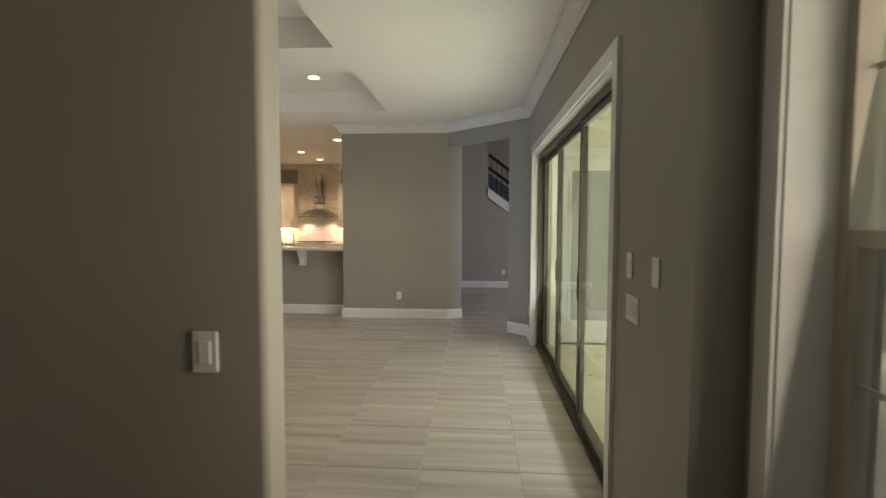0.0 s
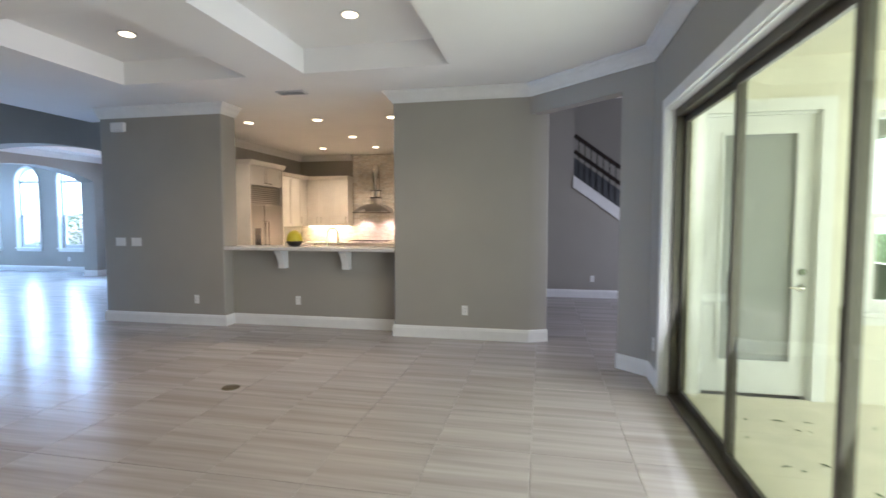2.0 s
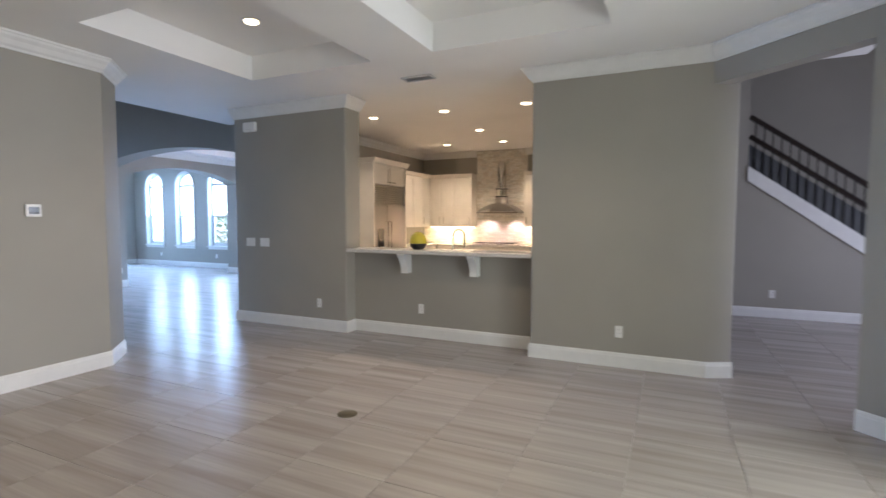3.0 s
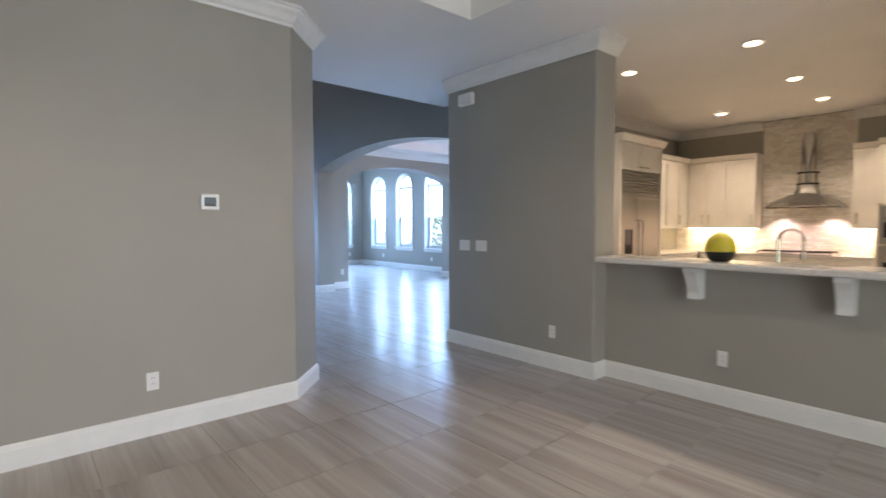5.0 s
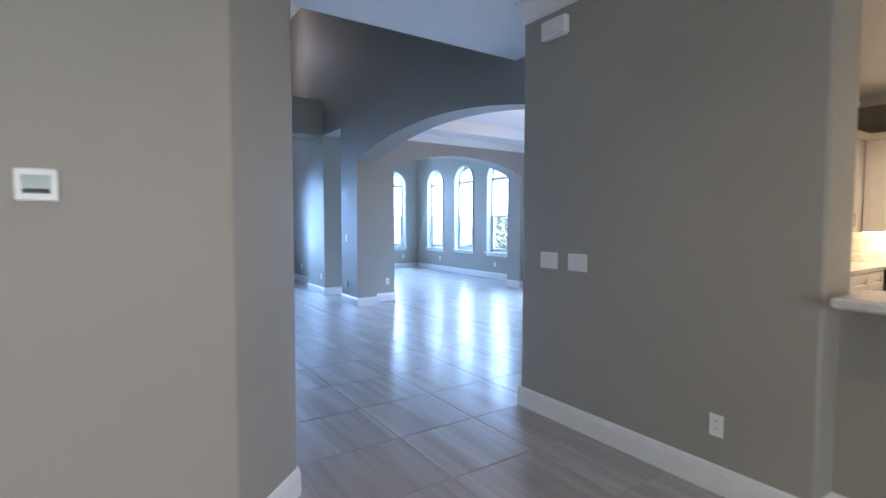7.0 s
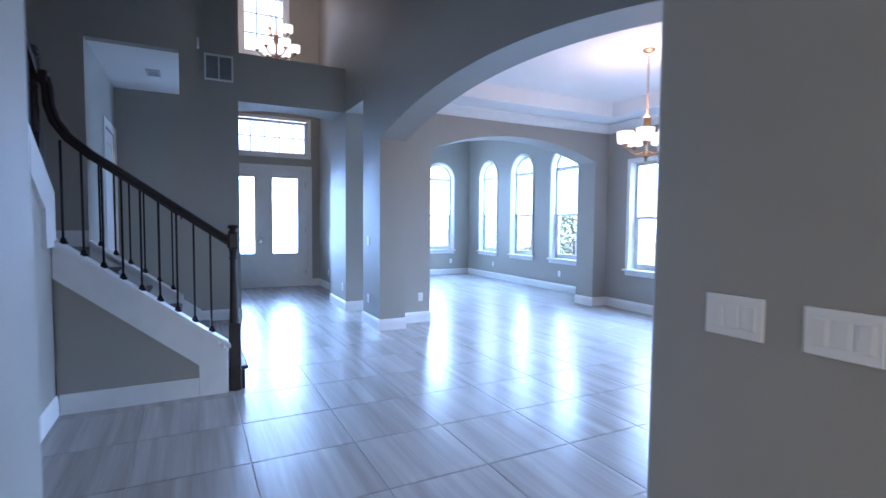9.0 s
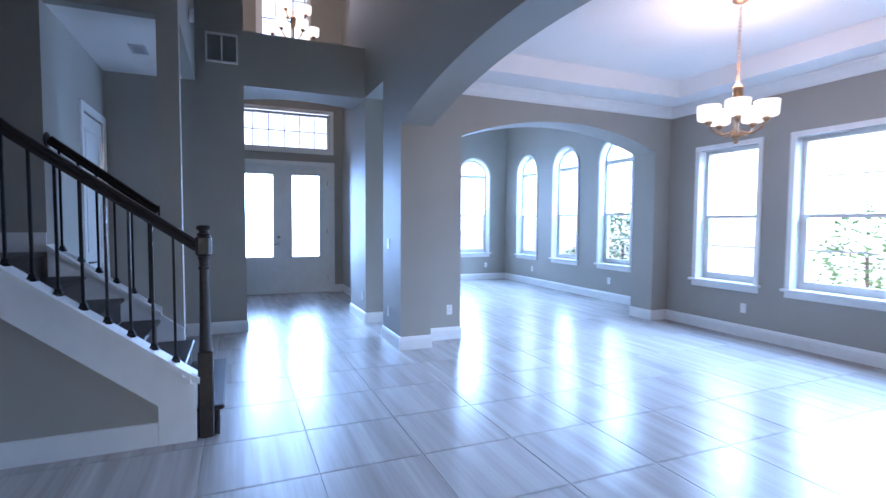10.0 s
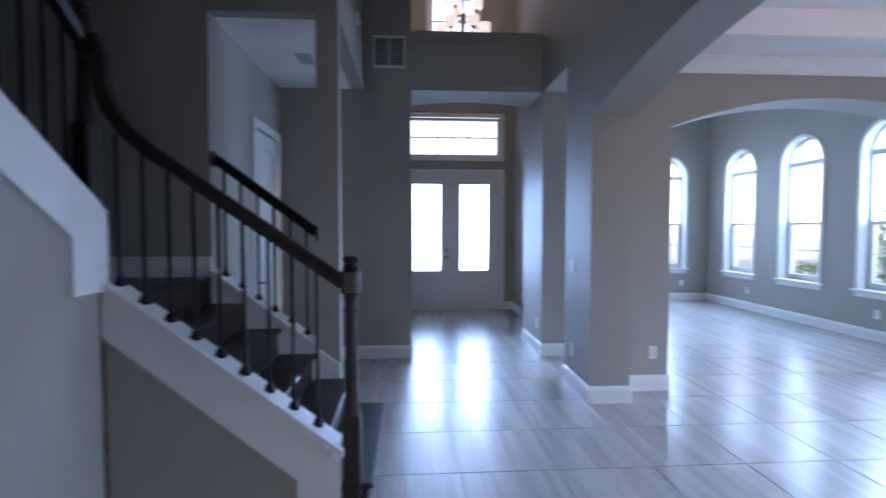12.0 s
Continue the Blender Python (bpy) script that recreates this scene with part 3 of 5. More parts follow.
def sash_window(name, origin, way, w, z0, z1, arched, label, muntins=1, casing=True, glazing=GLASS, deep=0.0, c=0.085, vinyl=None, screened=False):
    """Single-hung window; u runs along way, the outside lies to its left. z1: the head, or the spring of the arch."""
    top = thing(name, origin[0], origin[1], z0, label, "window")
    tagged(top, kind="structure")
    h = w / 2
    inner, vinyl = origin, vinyl or WHITEVINYL
    P = lambda n, g, m, par, lab="": part(n, place(g, origin, way), m, par, lab)
    origin = (origin[0] - deep * way[1], origin[1] + deep * way[0])
    g = Geo().box(0, 0.045, 0.06, 0.14, z0, z1).box(w - 0.045, w, 0.06, 0.14, z0, z1).box(0.045, w - 0.045, 0.06, 0.14, z0, z0 + 0.05)
    g.box(0.045, w - 0.045, 0.06, 0.14, z1 - 0.045, z1 + (0.03 if arched else 0))
    if arched:
        pts = [(h - (h - 0.0) * math.cos(math.pi * k / 24), z1 + h * math.sin(math.pi * k / 24)) for k in range(25)]
        inn = [(h - (h - 0.04) * math.cos(math.pi * k / 24), z1 + (h - 0.04) * math.sin(math.pi * k / 24)) for k in range(25)]
        for k in range(24):
            g.prism([pts[k], pts[k + 1], inn[k + 1], inn[k]], 0.06, 0.14, "y")
    P("window_frame", g, vinyl, top)
    mid = z0 + (z1 - z0) * 0.485
    lower = P("lower_sash", Geo().box(0.045, w - 0.045, 0.065, 0.10, mid - 0.022, mid + 0.022).box(0.045, 0.075, 0.065, 0.10, z0 + 0.05, mid - 0.022).box(w - 0.075, w - 0.045, 0.065, 0.10, z0 + 0.05, mid - 0.022).box(0.075, w - 0.075, 0.065, 0.10, z0 + 0.05, z0 + 0.09), vinyl, top)
    P("sash_lock", Geo().box(h - 0.03, h + 0.03, 0.05, 0.066, mid - 0.012, mid + 0.014, 0.004), vinyl, top)
    for k in range(muntins):
        zz = z0 + (mid - z0) * (k + 1) / (muntins + 1) + 0.03
        P("muntin", Geo().box(0.075, w - 0.075, 0.083, 0.089, zz - 0.008, zz + 0.008), vinyl, top)
        zz = mid + (z1 - mid) * (k + 1) / (muntins + 1)
        P("muntin", Geo().box(0.045, w - 0.045, 0.113, 0.119, zz - 0.008, zz + 0.008), vinyl, top)
    panes = [(0.06, z0 + 0.06, mid, 0.085), (0.04, mid, z1 - 0.02, 0.115)]
    for e, a, b, d in panes:
        P("pane", Geo().box(e, w - e, d, d + 0.004, a, b), glazing, top).visible_shadow = False
    if arched:
        fan = [(h - (h - 0.03) * math.cos(math.pi * k / 24), z1 + 0.02 + (h - 0.04) * math.sin(math.pi * k / 24)) for k in range(25)]
        P("pane", Geo().prism(fan, 0.115, 0.119, "y"), GLASS, top).visible_shadow = False
    if screened:
        P("insect_screen", Geo().box(0.045, w - 0.045, 0.128, 0.131, z0 + 0.05, mid), FINEMESH, top, "grey insect screen").visible_shadow = False
    origin = inner
    if casing:
        g = Geo().box(-c, 0.0, -0.018, 0.0, z0 - 0.02, z1).box(w, w + c, -0.018, 0.0, z0 - 0.02, z1)
        if arched:
            a1 = [(h - (h + c) * math.cos(math.pi * k / 24), z1 + (h + c) * math.sin(math.pi * k / 24)) for k in range(25)]
            a0 = [(h - h * math.cos(math.pi * k / 24), z1 + h * math.sin(math.pi * k / 24)) for k in range(25)]
            for k in range(24):
                g.prism([a1[k], a1[k + 1], a0[k + 1], a0[k]], -0.018, 0.0, "y")
                i0, i1 = [(h + (u - h) * 0.988, z1 + (z - z1) * 0.988) for u, z in (a0[k], a0[k + 1])]
                g.prism([a0[k], a0[k + 1], i1, i0], 0.0, 0.06 + deep, "y")
            g.box(-c - 0.02, -c, -0.018, 0.0, z1 - 0.012, z1 + 0.012).box(w + c, w + c + 0.02, -0.018, 0.0, z1 - 0.012, z1 + 0.012)
        else:
            g.box(-c, w + c, -0.018, 0.0, z1, z1 + c)
        g.box(0.0, 0.004, 0.0, 0.06 + deep, z0, z1).box(w - 0.004, w, 0.0, 0.06 + deep, z0, z1)
        P("casing", g, TRIM, top)
        P("window_sill", Geo().box(-c - 0.03, w + c + 0.03, -0.06, 0.06, z0 - 0.03, z0 + 0.002, 0.006), TRIM, top)
        P("apron", Geo().box(-c, w + c, -0.018, 0.0, z0 - 0.10, z0 - 0.03), TRIM, top)
    return top


for i, (a, b) in enumerate(DWIN):
    sash_window("window_%d" % (i + 1), (a, 12.70), (1, 0), b - a, 0.66, 2.37, False, "white single-hung window with muntins, bright outside", 1, deep=0.055, c=0.058)
for i, (a, b) in enumerate(FWIN):
    sash_window("window_%d" % (i + 4), (a, 13.14), (1, 0), b - a, 0.66, 2.52, True, "white round-headed single-hung window, bright outside", 1, deep=0.055, c=0.045, screened=True)
for i, (a, b) in enumerate(WWIN):
    sash_window("window_%d" % (i + 7), (-16.6, a), (0, 1), b - a, 0.66, 2.52, True, "white round-headed single-hung window, bright outside", 1, deep=0.055, c=0.045, screened=True)
nook = sash_window("window_9", (1.21, 1.58), (0, -1), 0.92, 0.62, 2.42, False, "tan single-hung nook window with an insect screen", 1, deep=0.09, vinyl=VINYL)
part("insect_screen", Geo().box(1.442, 1.445, 0.70, 1.54, 0.66, 1.50), SCREENING, nook, "grey insect screen").visible_shadow = False


def door_leaf(top, x, y0, y1, z1, glass, hand_y):
    """A leaf of the front door, in the plane x, with a glazed panel."""
    g = Geo().box(x - 0.045, x, y0, y1, 0.012, 0.70).box(x - 0.045, x, y0, y0 + 0.155, 0.70, z1).box(x - 0.045, x, y1 - 0.155, y1, 0.70, z1).box(x - 0.045, x, y0 + 0.155, y1 - 0.155, z1 - 0.14, z1)
    leaf = part("door_leaf", g, TRIM, top)
    g = Geo()
    for a, b, c, d in ((y0 + 0.14, y1 - 0.14, 0.15, 0.17), (y0 + 0.14, y1 - 0.14, 0.58, 0.60), (y0 + 0.14, y0 + 0.16, 0.17, 0.58), (y1 - 0.16, y1 - 0.14, 0.17, 0.58)):
        g.box(x, x + 0.008, a, b, c, d)
    part("panel_moulding", g, TRIM, leaf)
    g = Geo()
    for a, b, c, d in ((y0 + 0.145, y1 - 0.145, 0.69, 0.715), (y0 + 0.145, y1 - 0.145, z1 - 0.155, z1 - 0.13), (y0 + 0.145, y0 + 0.17, 0.715, z1 - 0.155), (y1 - 0.17, y1 - 0.145, 0.715, z1 - 0.155)):
        g.box(x, x + 0.012, a, b, c, d)
    part("glass_stop", g, TRIM, leaf)
    part("pane", Geo().box(x - 0.025, x - 0.019, y0 + 0.15, y1 - 0.15, 0.70, z1 - 0.14), FROST, leaf).visible_shadow = False
    return leaf


fd = tagged(thing("door_1", -15.69, 7.75, 0, "white double front door with tall bright glass panels", "door"), kind="structure")
door_leaf(fd, -15.72, 6.90, 7.746, 2.43, True, 7.68)
right_leaf = door_leaf(fd, -15.72, 7.754, 8.60, 2.43, True, 7.82)
part("door_frame", Geo().box(-15.80, -15.70, 6.86, 6.90, 0, 2.46).box(-15.80, -15.70, 8.60, 8.64, 0, 2.46).box(-15.80, -15.70, 6.90, 8.60, 2.432, 2.46), TRIM, fd)
part("casing", Geo().box(-15.69, -15.67, 6.775, 6.86, 0, 2.545).box(-15.69, -15.67, 8.64, 8.725, 0, 2.545).box(-15.69, -15.67, 6.86, 8.64, 2.46, 2.545), TRIM, fd)
for z, r in ((0.96, 0.03), (1.09, 0.032)):
    part("deadbolt" if z > 1 else "rose", Geo().tube([(-15.72, 7.67, z), (-15.70, 7.67, z)], r, 14), CHROME, fd)
part("lever", Geo().tube([(-15.70, 7.67, 0.96), (-15.665, 7.67, 0.96), (-15.66, 7.655, 0.96), (-15.66, 7.57, 0.955)], 0.009, 8), CHROME, fd)
part("astragal", Geo().box(-15.719, -15.707, 7.728, 7.772, 0.014, 2.428), TRIM, fd)
part("threshold", Geo().box(-15.80, -15.62, 6.88, 8.62, 0.0, 0.011), CHROME, fd)
for z in (0.3, 1.2, 2.15):
    part("hinge", Geo().box(-15.722, -15.712, 8.59, 8.612, z - 0.05, z + 0.05), CHROME, fd)


MUNTIN = material("grey window muntin", (0.30, 0.30, 0.32), 0.5, var=0.05)


def grid_window(name, x, y0, y1, z0, z1, cols, rows, label):
    top = tagged(thing(name, x, (y0 + y1) / 2, z0, label, "window"), kind="structure")
    part("window_frame", Geo().box(x - 0.12, x - 0.04, y0, y0 + 0.045, z0, z1).box(x - 0.12, x - 0.04, y1 - 0.045, y1, z0, z1).box(x - 0.12, x - 0.04, y0 + 0.045, y1 - 0.045, z0, z0 + 0.045).box(x - 0.12, x - 0.04, y0 + 0.045, y1 - 0.045, z1 - 0.045, z1), TRIM, top)
    c = 0.07
    part("casing", Geo().box(x, x + 0.018, y0 - c, y0, z0 - c, z1 + c).box(x, x + 0.018, y1, y1 + c, z0 - c, z1 + c).box(x, x + 0.018, y0, y1, z0 - c, z0).box(x, x + 0.018, y0, y1, z1, z1 + c), TRIM, top)
    for k in range(1, cols):
        u = y0 + (y1 - y0) * k / cols
        part("muntin", Geo().box(x - 0.075, x - 0.067, u - 0.011, u + 0.011, z0 + 0.045, z1 - 0.045), MUNTIN, top)
    for k in range(1, rows):
        u = z0 + (z1 - z0) * k / rows
        part("muntin", Geo().box(x - 0.077, x - 0.065, y0 + 0.045, y1 - 0.045, u - 0.011, u + 0.011), MUNTIN, top)
    part("pane", Geo().box(x - 0.085, x - 0.081, y0 + 0.04, y1 - 0.04, z0 + 0.04, z1 - 0.04), SHADEGLASS, top).visible_shadow = False


grid_window("window_10", -15.69, 6.95, 8.64, 2.77, 3.47, 6, 2, "white transom window with a grid of muntins above the front door")
grid_window("window_11", -15.69, 7.38, 8.22, 4.78, 5.96, 3, 3, "white upper entry window with muntins")

# sliding glass door
sl = tagged(thing("door_2", 1.12, 4.4, 0, "dark bronze three-panel sliding glass door, closed", "door"), kind="structure")
part("casing", Geo().box(1.008, 1.03, 6.13, 6.215, 0, 2.425).box(1.008, 1.03, 2.57, 2.655, 0, 2.425).box(1.008, 1.03, 2.655, 6.13, 2.34, 2.425)
     .box(1.03, 1.085, 6.118, 6.13, 0, 2.34).box(1.03, 1.085, 2.655, 2.667, 0, 2.34).box(1.03, 1.085, 2.667, 6.118, 2.328, 2.34), TRIM, sl)
part("frame", Geo().box(1.085, 1.20, 6.075, 6.118, 0.03, 2.328).box(1.085, 1.20, 2.667, 2.71, 0.03, 2.328).box(1.085, 1.20, 2.71, 6.075, 2.27, 2.328).box(1.075, 1.20, 2.667, 6.118, 0.0, 0.03), BRONZE, sl)
for a, b, x in ((4.940, 6.075, 1.150), (3.790, 4.980, 1.125), (2.71, 3.830, 1.100)):
    p = part("sliding_panel", Geo().box(x, x + 0.024, a, a + 0.040, 0.032, 2.268).box(x, x + 0.024, b - 0.040, b, 0.032, 2.268).box(x, x + 0.024, a + 0.040, b - 0.040, 0.032, 0.085).box(x, x + 0.024, a + 0.040, b - 0.040, 2.215, 2.268), BRONZE, sl)
    part("pane", Geo().box(x + 0.009, x + 0.015, a + 0.036, b - 0.036, 0.08, 2.22), TINTED, p).visible_shadow = False
    part("pull", Geo().box(x - 0.010, x, b - 0.030, b - 0.010, 0.95, 1.15, 0.003), BRONZE, p)


def panel_door(name, x0, x1, y, z1, facing, label):
    """A closed two-panel door in a wall along x, with its casing."""
    top = tagged(thing(name, (x0 + x1) / 2, y, 0, label, "door"), kind="structure")
    s = facing
    leaf = part("door_leaf", Geo().box(x0, x1, y - s * 0.05, y - s * 0.012, 0.01, z1), TRIM, top)
    for a, b in ((0.16, 0.95), (1.07, z1 - 0.14)):
        g = Geo()
        for q in ((x0 + 0.12, x1 - 0.12, a, a + 0.02), (x0 + 0.12, x1 - 0.12, b - 0.02, b), (x0 + 0.12, x0 + 0.14, a + 0.02, b - 0.02), (x1 - 0.14, x1 - 0.12, a + 0.02, b - 0.02)):
            g.box(q[0], q[1], y - s * 0.012, y - s * 0.002, q[2], q[3])
        part("panel_moulding", g, TRIM, leaf)
    part("casing", Geo().box(x0 - 0.08, x0 - 0.005, y, y + s * 0.018, 0, z1 + 0.09).box(x1 + 0.005, x1 + 0.08, y, y + s * 0.018, 0, z1 + 0.09).box(x0 - 0.005, x1 + 0.005, y, y + s * 0.018, z1 + 0.01, z1 + 0.09), TRIM, top)
    return top


d3 = panel_door("door_3", -12.34, -11.55, 5.58, 2.43, 1, "closed white two-panel interior door")
part("lever", Geo().tube([(-11.62, 5.565, 0.97), (-11.62, 5.62, 0.97), (-11.64, 5.625, 0.97), (-11.73, 5.625, 0.97)], 0.009), BRONZE, d3)
for z in (0.3, 1.2, 2.1):
    part("hinge", Geo().box(-12.345, -12.335, 5.562, 5.575, z - 0.05, z + 0.05), CHROME, d3)

# ---- main staircase ----
RISE, RUN = 0.19, 0.25
st = thing("staircase", -9.9, 6.2, 0, "dark stained wooden stairs with white skirts, turning at a landing", "staircase")
for i in range(1, 7):
    yf, z = 6.80 - RUN * (i - 1), RISE * i
    x1 = -9.30 if i == 1 else -9.37
    y_back = yf - RUN if i < 6 else 3.42
    g = Geo().box(-10.495, x1 - 0.002, y_back - 0.0, yf + 0.03, z - 0.032, z, 0.012)
    part("tread" if i < 6 else "landing", g, WOOD, st)
    part("riser", Geo().box(-10.493, x1 - 0.004, yf - 0.02, yf, z - RISE, z - 0.034), WOOD, st)
for i in range(1, 10):
    xf, z = -9.25 + RUN * (i - 1), 1.14 + RISE * i
    part("tread", Geo().box(xf - 0.03, xf + RUN, 3.42, 5.395, z - 0.032, z, 0.012), WOOD, st)
    part("riser", Geo().box(xf, xf + 0.02, 3.42, 5.393, z - RISE, z - 0.034), WOOD, st)


def skirt_z(y):
    return 0.40 + 0.76 * (6.67 - y)


part("knee_wall", Geo().prism([(5.555, 0), (6.46, 0), (6.46, 0.25), (5.555, skirt_z(5.555) - 0.27)], -9.36, -9.265, "x"), GREIGE, st, "greige painted knee wall")
part("skirt", Geo().prism([(6.46, 0), (6.67, 0), (6.67, skirt_z(6.67) - 0.02), (5.555, skirt_z(5.555) - 0.02), (5.555, skirt_z(5.555) - 0.27), (6.46, skirt_z(6.46) - 0.31)], -9.365, -9.25, "x"), TRIM, st, "white painted skirt board")
part("skirt_cap", Geo().prism([(6.69, skirt_z(6.69) - 0.02), (5.555, skirt_z(5.555) - 0.02), (5.555, skirt_z(5.555) + 0.012), (6.69, skirt_z(6.69) + 0.012)], -9.385, -9.23, "x"), TRIM, st, "white cap moulding")
part("knee_base", Geo().box(-9.265, -9.249, 5.571, 6.458, 0, 0.145), TRIM, st, "white baseboard")
part("upper_stringer", Geo().prism([(-9.29, 1.20), (-9.04, 1.20), (-9.04, 1.46), (-6.885, 2.93), (-6.885, 3.22), (-9.29, 1.58)], 5.42, 5.575, "y"), TRIM, st, "white painted stringer")
part("landing_base", Geo().box(-10.498, -10.482, 3.42, 5.58, 1.142, 1.29), TRIM, st, "white baseboard")


def far_z(y):
    return 0.50 + 0.75 * (6.49 - y)


part("far_skirt", Geo().prism([(6.50, 0.19), (6.50, far_z(6.5) - 0.01), (5.585, far_z(5.585) - 0.01), (5.585, far_z(5.585) - 0.24), (6.40, 0.19)], -10.498, -10.475, "x"), TRIM, st, "white painted skirt board")
part("far_cap", Geo().prism([(6.338, far_z(6.338) - 0.012), (5.582, far_z(5.582) - 0.012), (5.582, far_z(5.582) + 0.018), (6.338, far_z(6.338) + 0.018)], -10.64, -10.46, "x"), TRIM, st, "white cap moulding")

RAIL = [(-0.026, -0.03), (0.026, -0.03), (0.031, -0.012), (0.022, 0.006), (0.030, 0.018), (0.022, 0.034), (0.0, 0.040), (-0.022, 0.034), (-0.030, 0.018), (-0.022, 0.006), (-0.031, -0.012)]


def rail_z(y):
    return 1.235 + 0.70 * (6.67 - y)


def baluster(parent, x, y, z0, z1):
    b = part("baluster", Geo().box(x - 0.0075, x + 0.0075, y - 0.0075, y + 0.0075, z0, z1), IRON, parent)
    s = Geo()
    for r0, r1, a, c in ((0.026, 0.024, 0.0, 0.018), (0.020, 0.012, 0.018, 0.045)):
        n = len(s.v)
        s.v += [(x + r0 * i, y + r0 * j, z0 + a) for i, j in ((-1, -1), (1, -1), (1, 1), (-1, 1))] + [(x + r1 * i, y + r1 * j, z0 + c) for i, j in ((-1, -1), (1, -1), (1, 1), (-1, 1))]
        s.f += [(n, n + 1, n + 5, n + 4), (n + 1, n + 2, n + 6, n + 5), (n + 2, n + 3, n + 7, n + 6), (n + 3, n, n + 4, n + 7), (n + 4, n + 5, n + 6, n + 7), (n + 3, n + 2, n + 1, n)]
    part("shoe", s, IRON, b)
    return b


def newel(parent, x, y, z0, z1):
    """A turned post on a square foot with a square head and a cap knob."""
    zb = z0 + 0.41 * (z1 - z0)
    p = part("newel_post", Geo().box(x - 0.045, x + 0.045, y - 0.045, y + 0.045, z0, zb, 0.008), WOOD, parent)
    body = [(0.040, zb), (0.038, zb + 0.02), (0.036, zb + 0.06), (0.033, zb + 0.16), (0.029, z1 - 0.40), (0.027, z1 - 0.285), (0.034, z1 - 0.28), (0.034, z1 - 0.265), (0.028, z1 - 0.26), (0.029, z1 - 0.225), (0.038, z1 - 0.20)]
    part("turned_shaft", Geo().lathe(body, x, y, 20), WOOD, p)
    part("head", Geo().box(x - 0.047, x + 0.047, y - 0.047, y + 0.047, z1 - 0.20, z1 - 0.062, 0.018), WOOD, p)
    part("cap", Geo().lathe([(0.038, z1 - 0.064), (0.042, z1 - 0.056), (0.030, z1 - 0.048), (0.027, z1 - 0.038), (0.040, z1 - 0.028), (0.044, z1 - 0.016), (0.038, z1 - 0.005), (0.020, z1)], x, y, 18), WOOD, p)
    return p


rl = thing("stair_railing", -9.31, 6.72, 0, "dark wooden handrail with black iron balusters and newel posts", "railing")
newel(rl, -9.31, 6.725, 0, 1.36)
goose = [(-9.31, 6.69, rail_z(6.69)), (-9.31, 6.2, rail_z(6.2)), (-9.31, 5.78, rail_z(5.78)), (-9.31, 5.66, rail_z(5.66) + 0.02), (-9.31, 5.585, rail_z(5.6) + 0.09), (-9.31, 5.555, 2.18), (-9.31, 5.55, 2.30), (-9.31, 5.535, 2.37)]
part("handrail", Geo().tube(goose, 0.03, shape=RAIL), WOOD, rl)
part("gooseneck_turn", Geo().box(-9.345, -9.275, 5.44, 5.56, 2.33, 2.42, 0.01), WOOD, rl)
newel(rl, -9.31, 5.47, 1.59, 2.58)
for k in range(9):
    y = 6.555 - 0.118 * k
    baluster(rl, -9.31, y, skirt_z(y) + 0.012, rail_z(y) - 0.028)
part("handrail", Geo().tube([(-9.27, 5.48, 2.40), (-8.0, 5.48, 3.26), (-6.9, 5.48, 4.01)], 0.03, shape=RAIL), WOOD, rl)
for k in range(19):
    x = -9.16 + 0.118 * k
    baluster(rl, x, 5.48, 1.585 + 0.68 * (x + 9.29), 2.37 + 0.68 * (x + 9.27))
fr = thing("far_handrail", -10.55, 6.0, far_z(6.0), "dark wooden handrail with iron balusters between two rosettes", "railing")
part("handrail", Geo().tube([(-10.55, 5.60, 2.0), (-10.55, 6.32, 1.46)], 0.03, shape=RAIL), WOOD, fr)
for y, z in ((5.585, 2.0), (6.333, 1.455)):
    part("rosette", Geo().tube([(-10.55, y - 0.006, z), (-10.55, y + 0.008, z)], 0.06, 18), WOOD, fr)
for k in range(6):
    y = 5.66 + 0.118 * k
    baluster(fr, -10.55, y, far_z(y) + 0.018, 2.0 - 0.75 * (y - 5.60) - 0.03)

wr = thing("torn_plastic_wrap", -9.28, 6.665, skirt_z(6.665), "crumpled white protective film torn off at the newel post", "wrapping")
g, rng = Geo(), random.Random(8)
for k in range(7):
    for q in range(4):
        g.v.append((-9.238 + 0.012 * rng.random() - 0.02 * (q == 0), 6.60 + 0.013 * k + rng.uniform(-0.004, 0.004), skirt_z(6.60 + 0.013 * k) + 0.016 - 0.022 * q + rng.uniform(-0.008, 0.008)))
for k in range(6):
    for q in range(3):
        g.f.append((4 * k + q, 4 * k + q + 1, 4 * k + 4 + q + 1, 4 * k + 4 + q))
part("film", g, PLATE, wr)

# second staircase, beyond the diagonal opening
s2 = thing("rear_staircase", 1.0, 11.6, 0, "rear stairs with a white stringer, iron balusters and wooden rail", "staircase")


def up2(x):
    return 1.40 - 0.745 * (x - 1.77)


part("stringer", Geo().prism([(3.6, up2(3.6) + 0.02), (3.6, up2(3.6) - 0.22), (0.602, up2(0.602) - 0.22), (0.602, up2(0.602))], 11.27, 11.40, "y"), TRIM, s2, "white painted stringer")
for i in range(11):
    x, z = 3.5 - 0.255 * i, 0.19 * (i + 1) - 0.10
    part("tread", Geo().box(x - 0.26, x + 0.02, 11.41, 12.44, z - 0.03, z, 0.008), WOOD, s2)
    part("riser", Geo().box(x - 0.02, x, 11.41, 12.44, z - 0.19, z - 0.031), TRIM, s2)
part("handrail", Geo().tube([(3.2, 11.33, up2(3.2) + 0.74), (0.61, 11.33, up2(0.61) + 0.74)], 0.03, shape=RAIL), WOOD, s2)
part("lower_rail", Geo().tube([(3.2, 11.33, up2(3.2) + 0.45), (0.61, 11.33, up2(0.61) + 0.45)], 0.03, shape=RAIL), WOOD, s2)
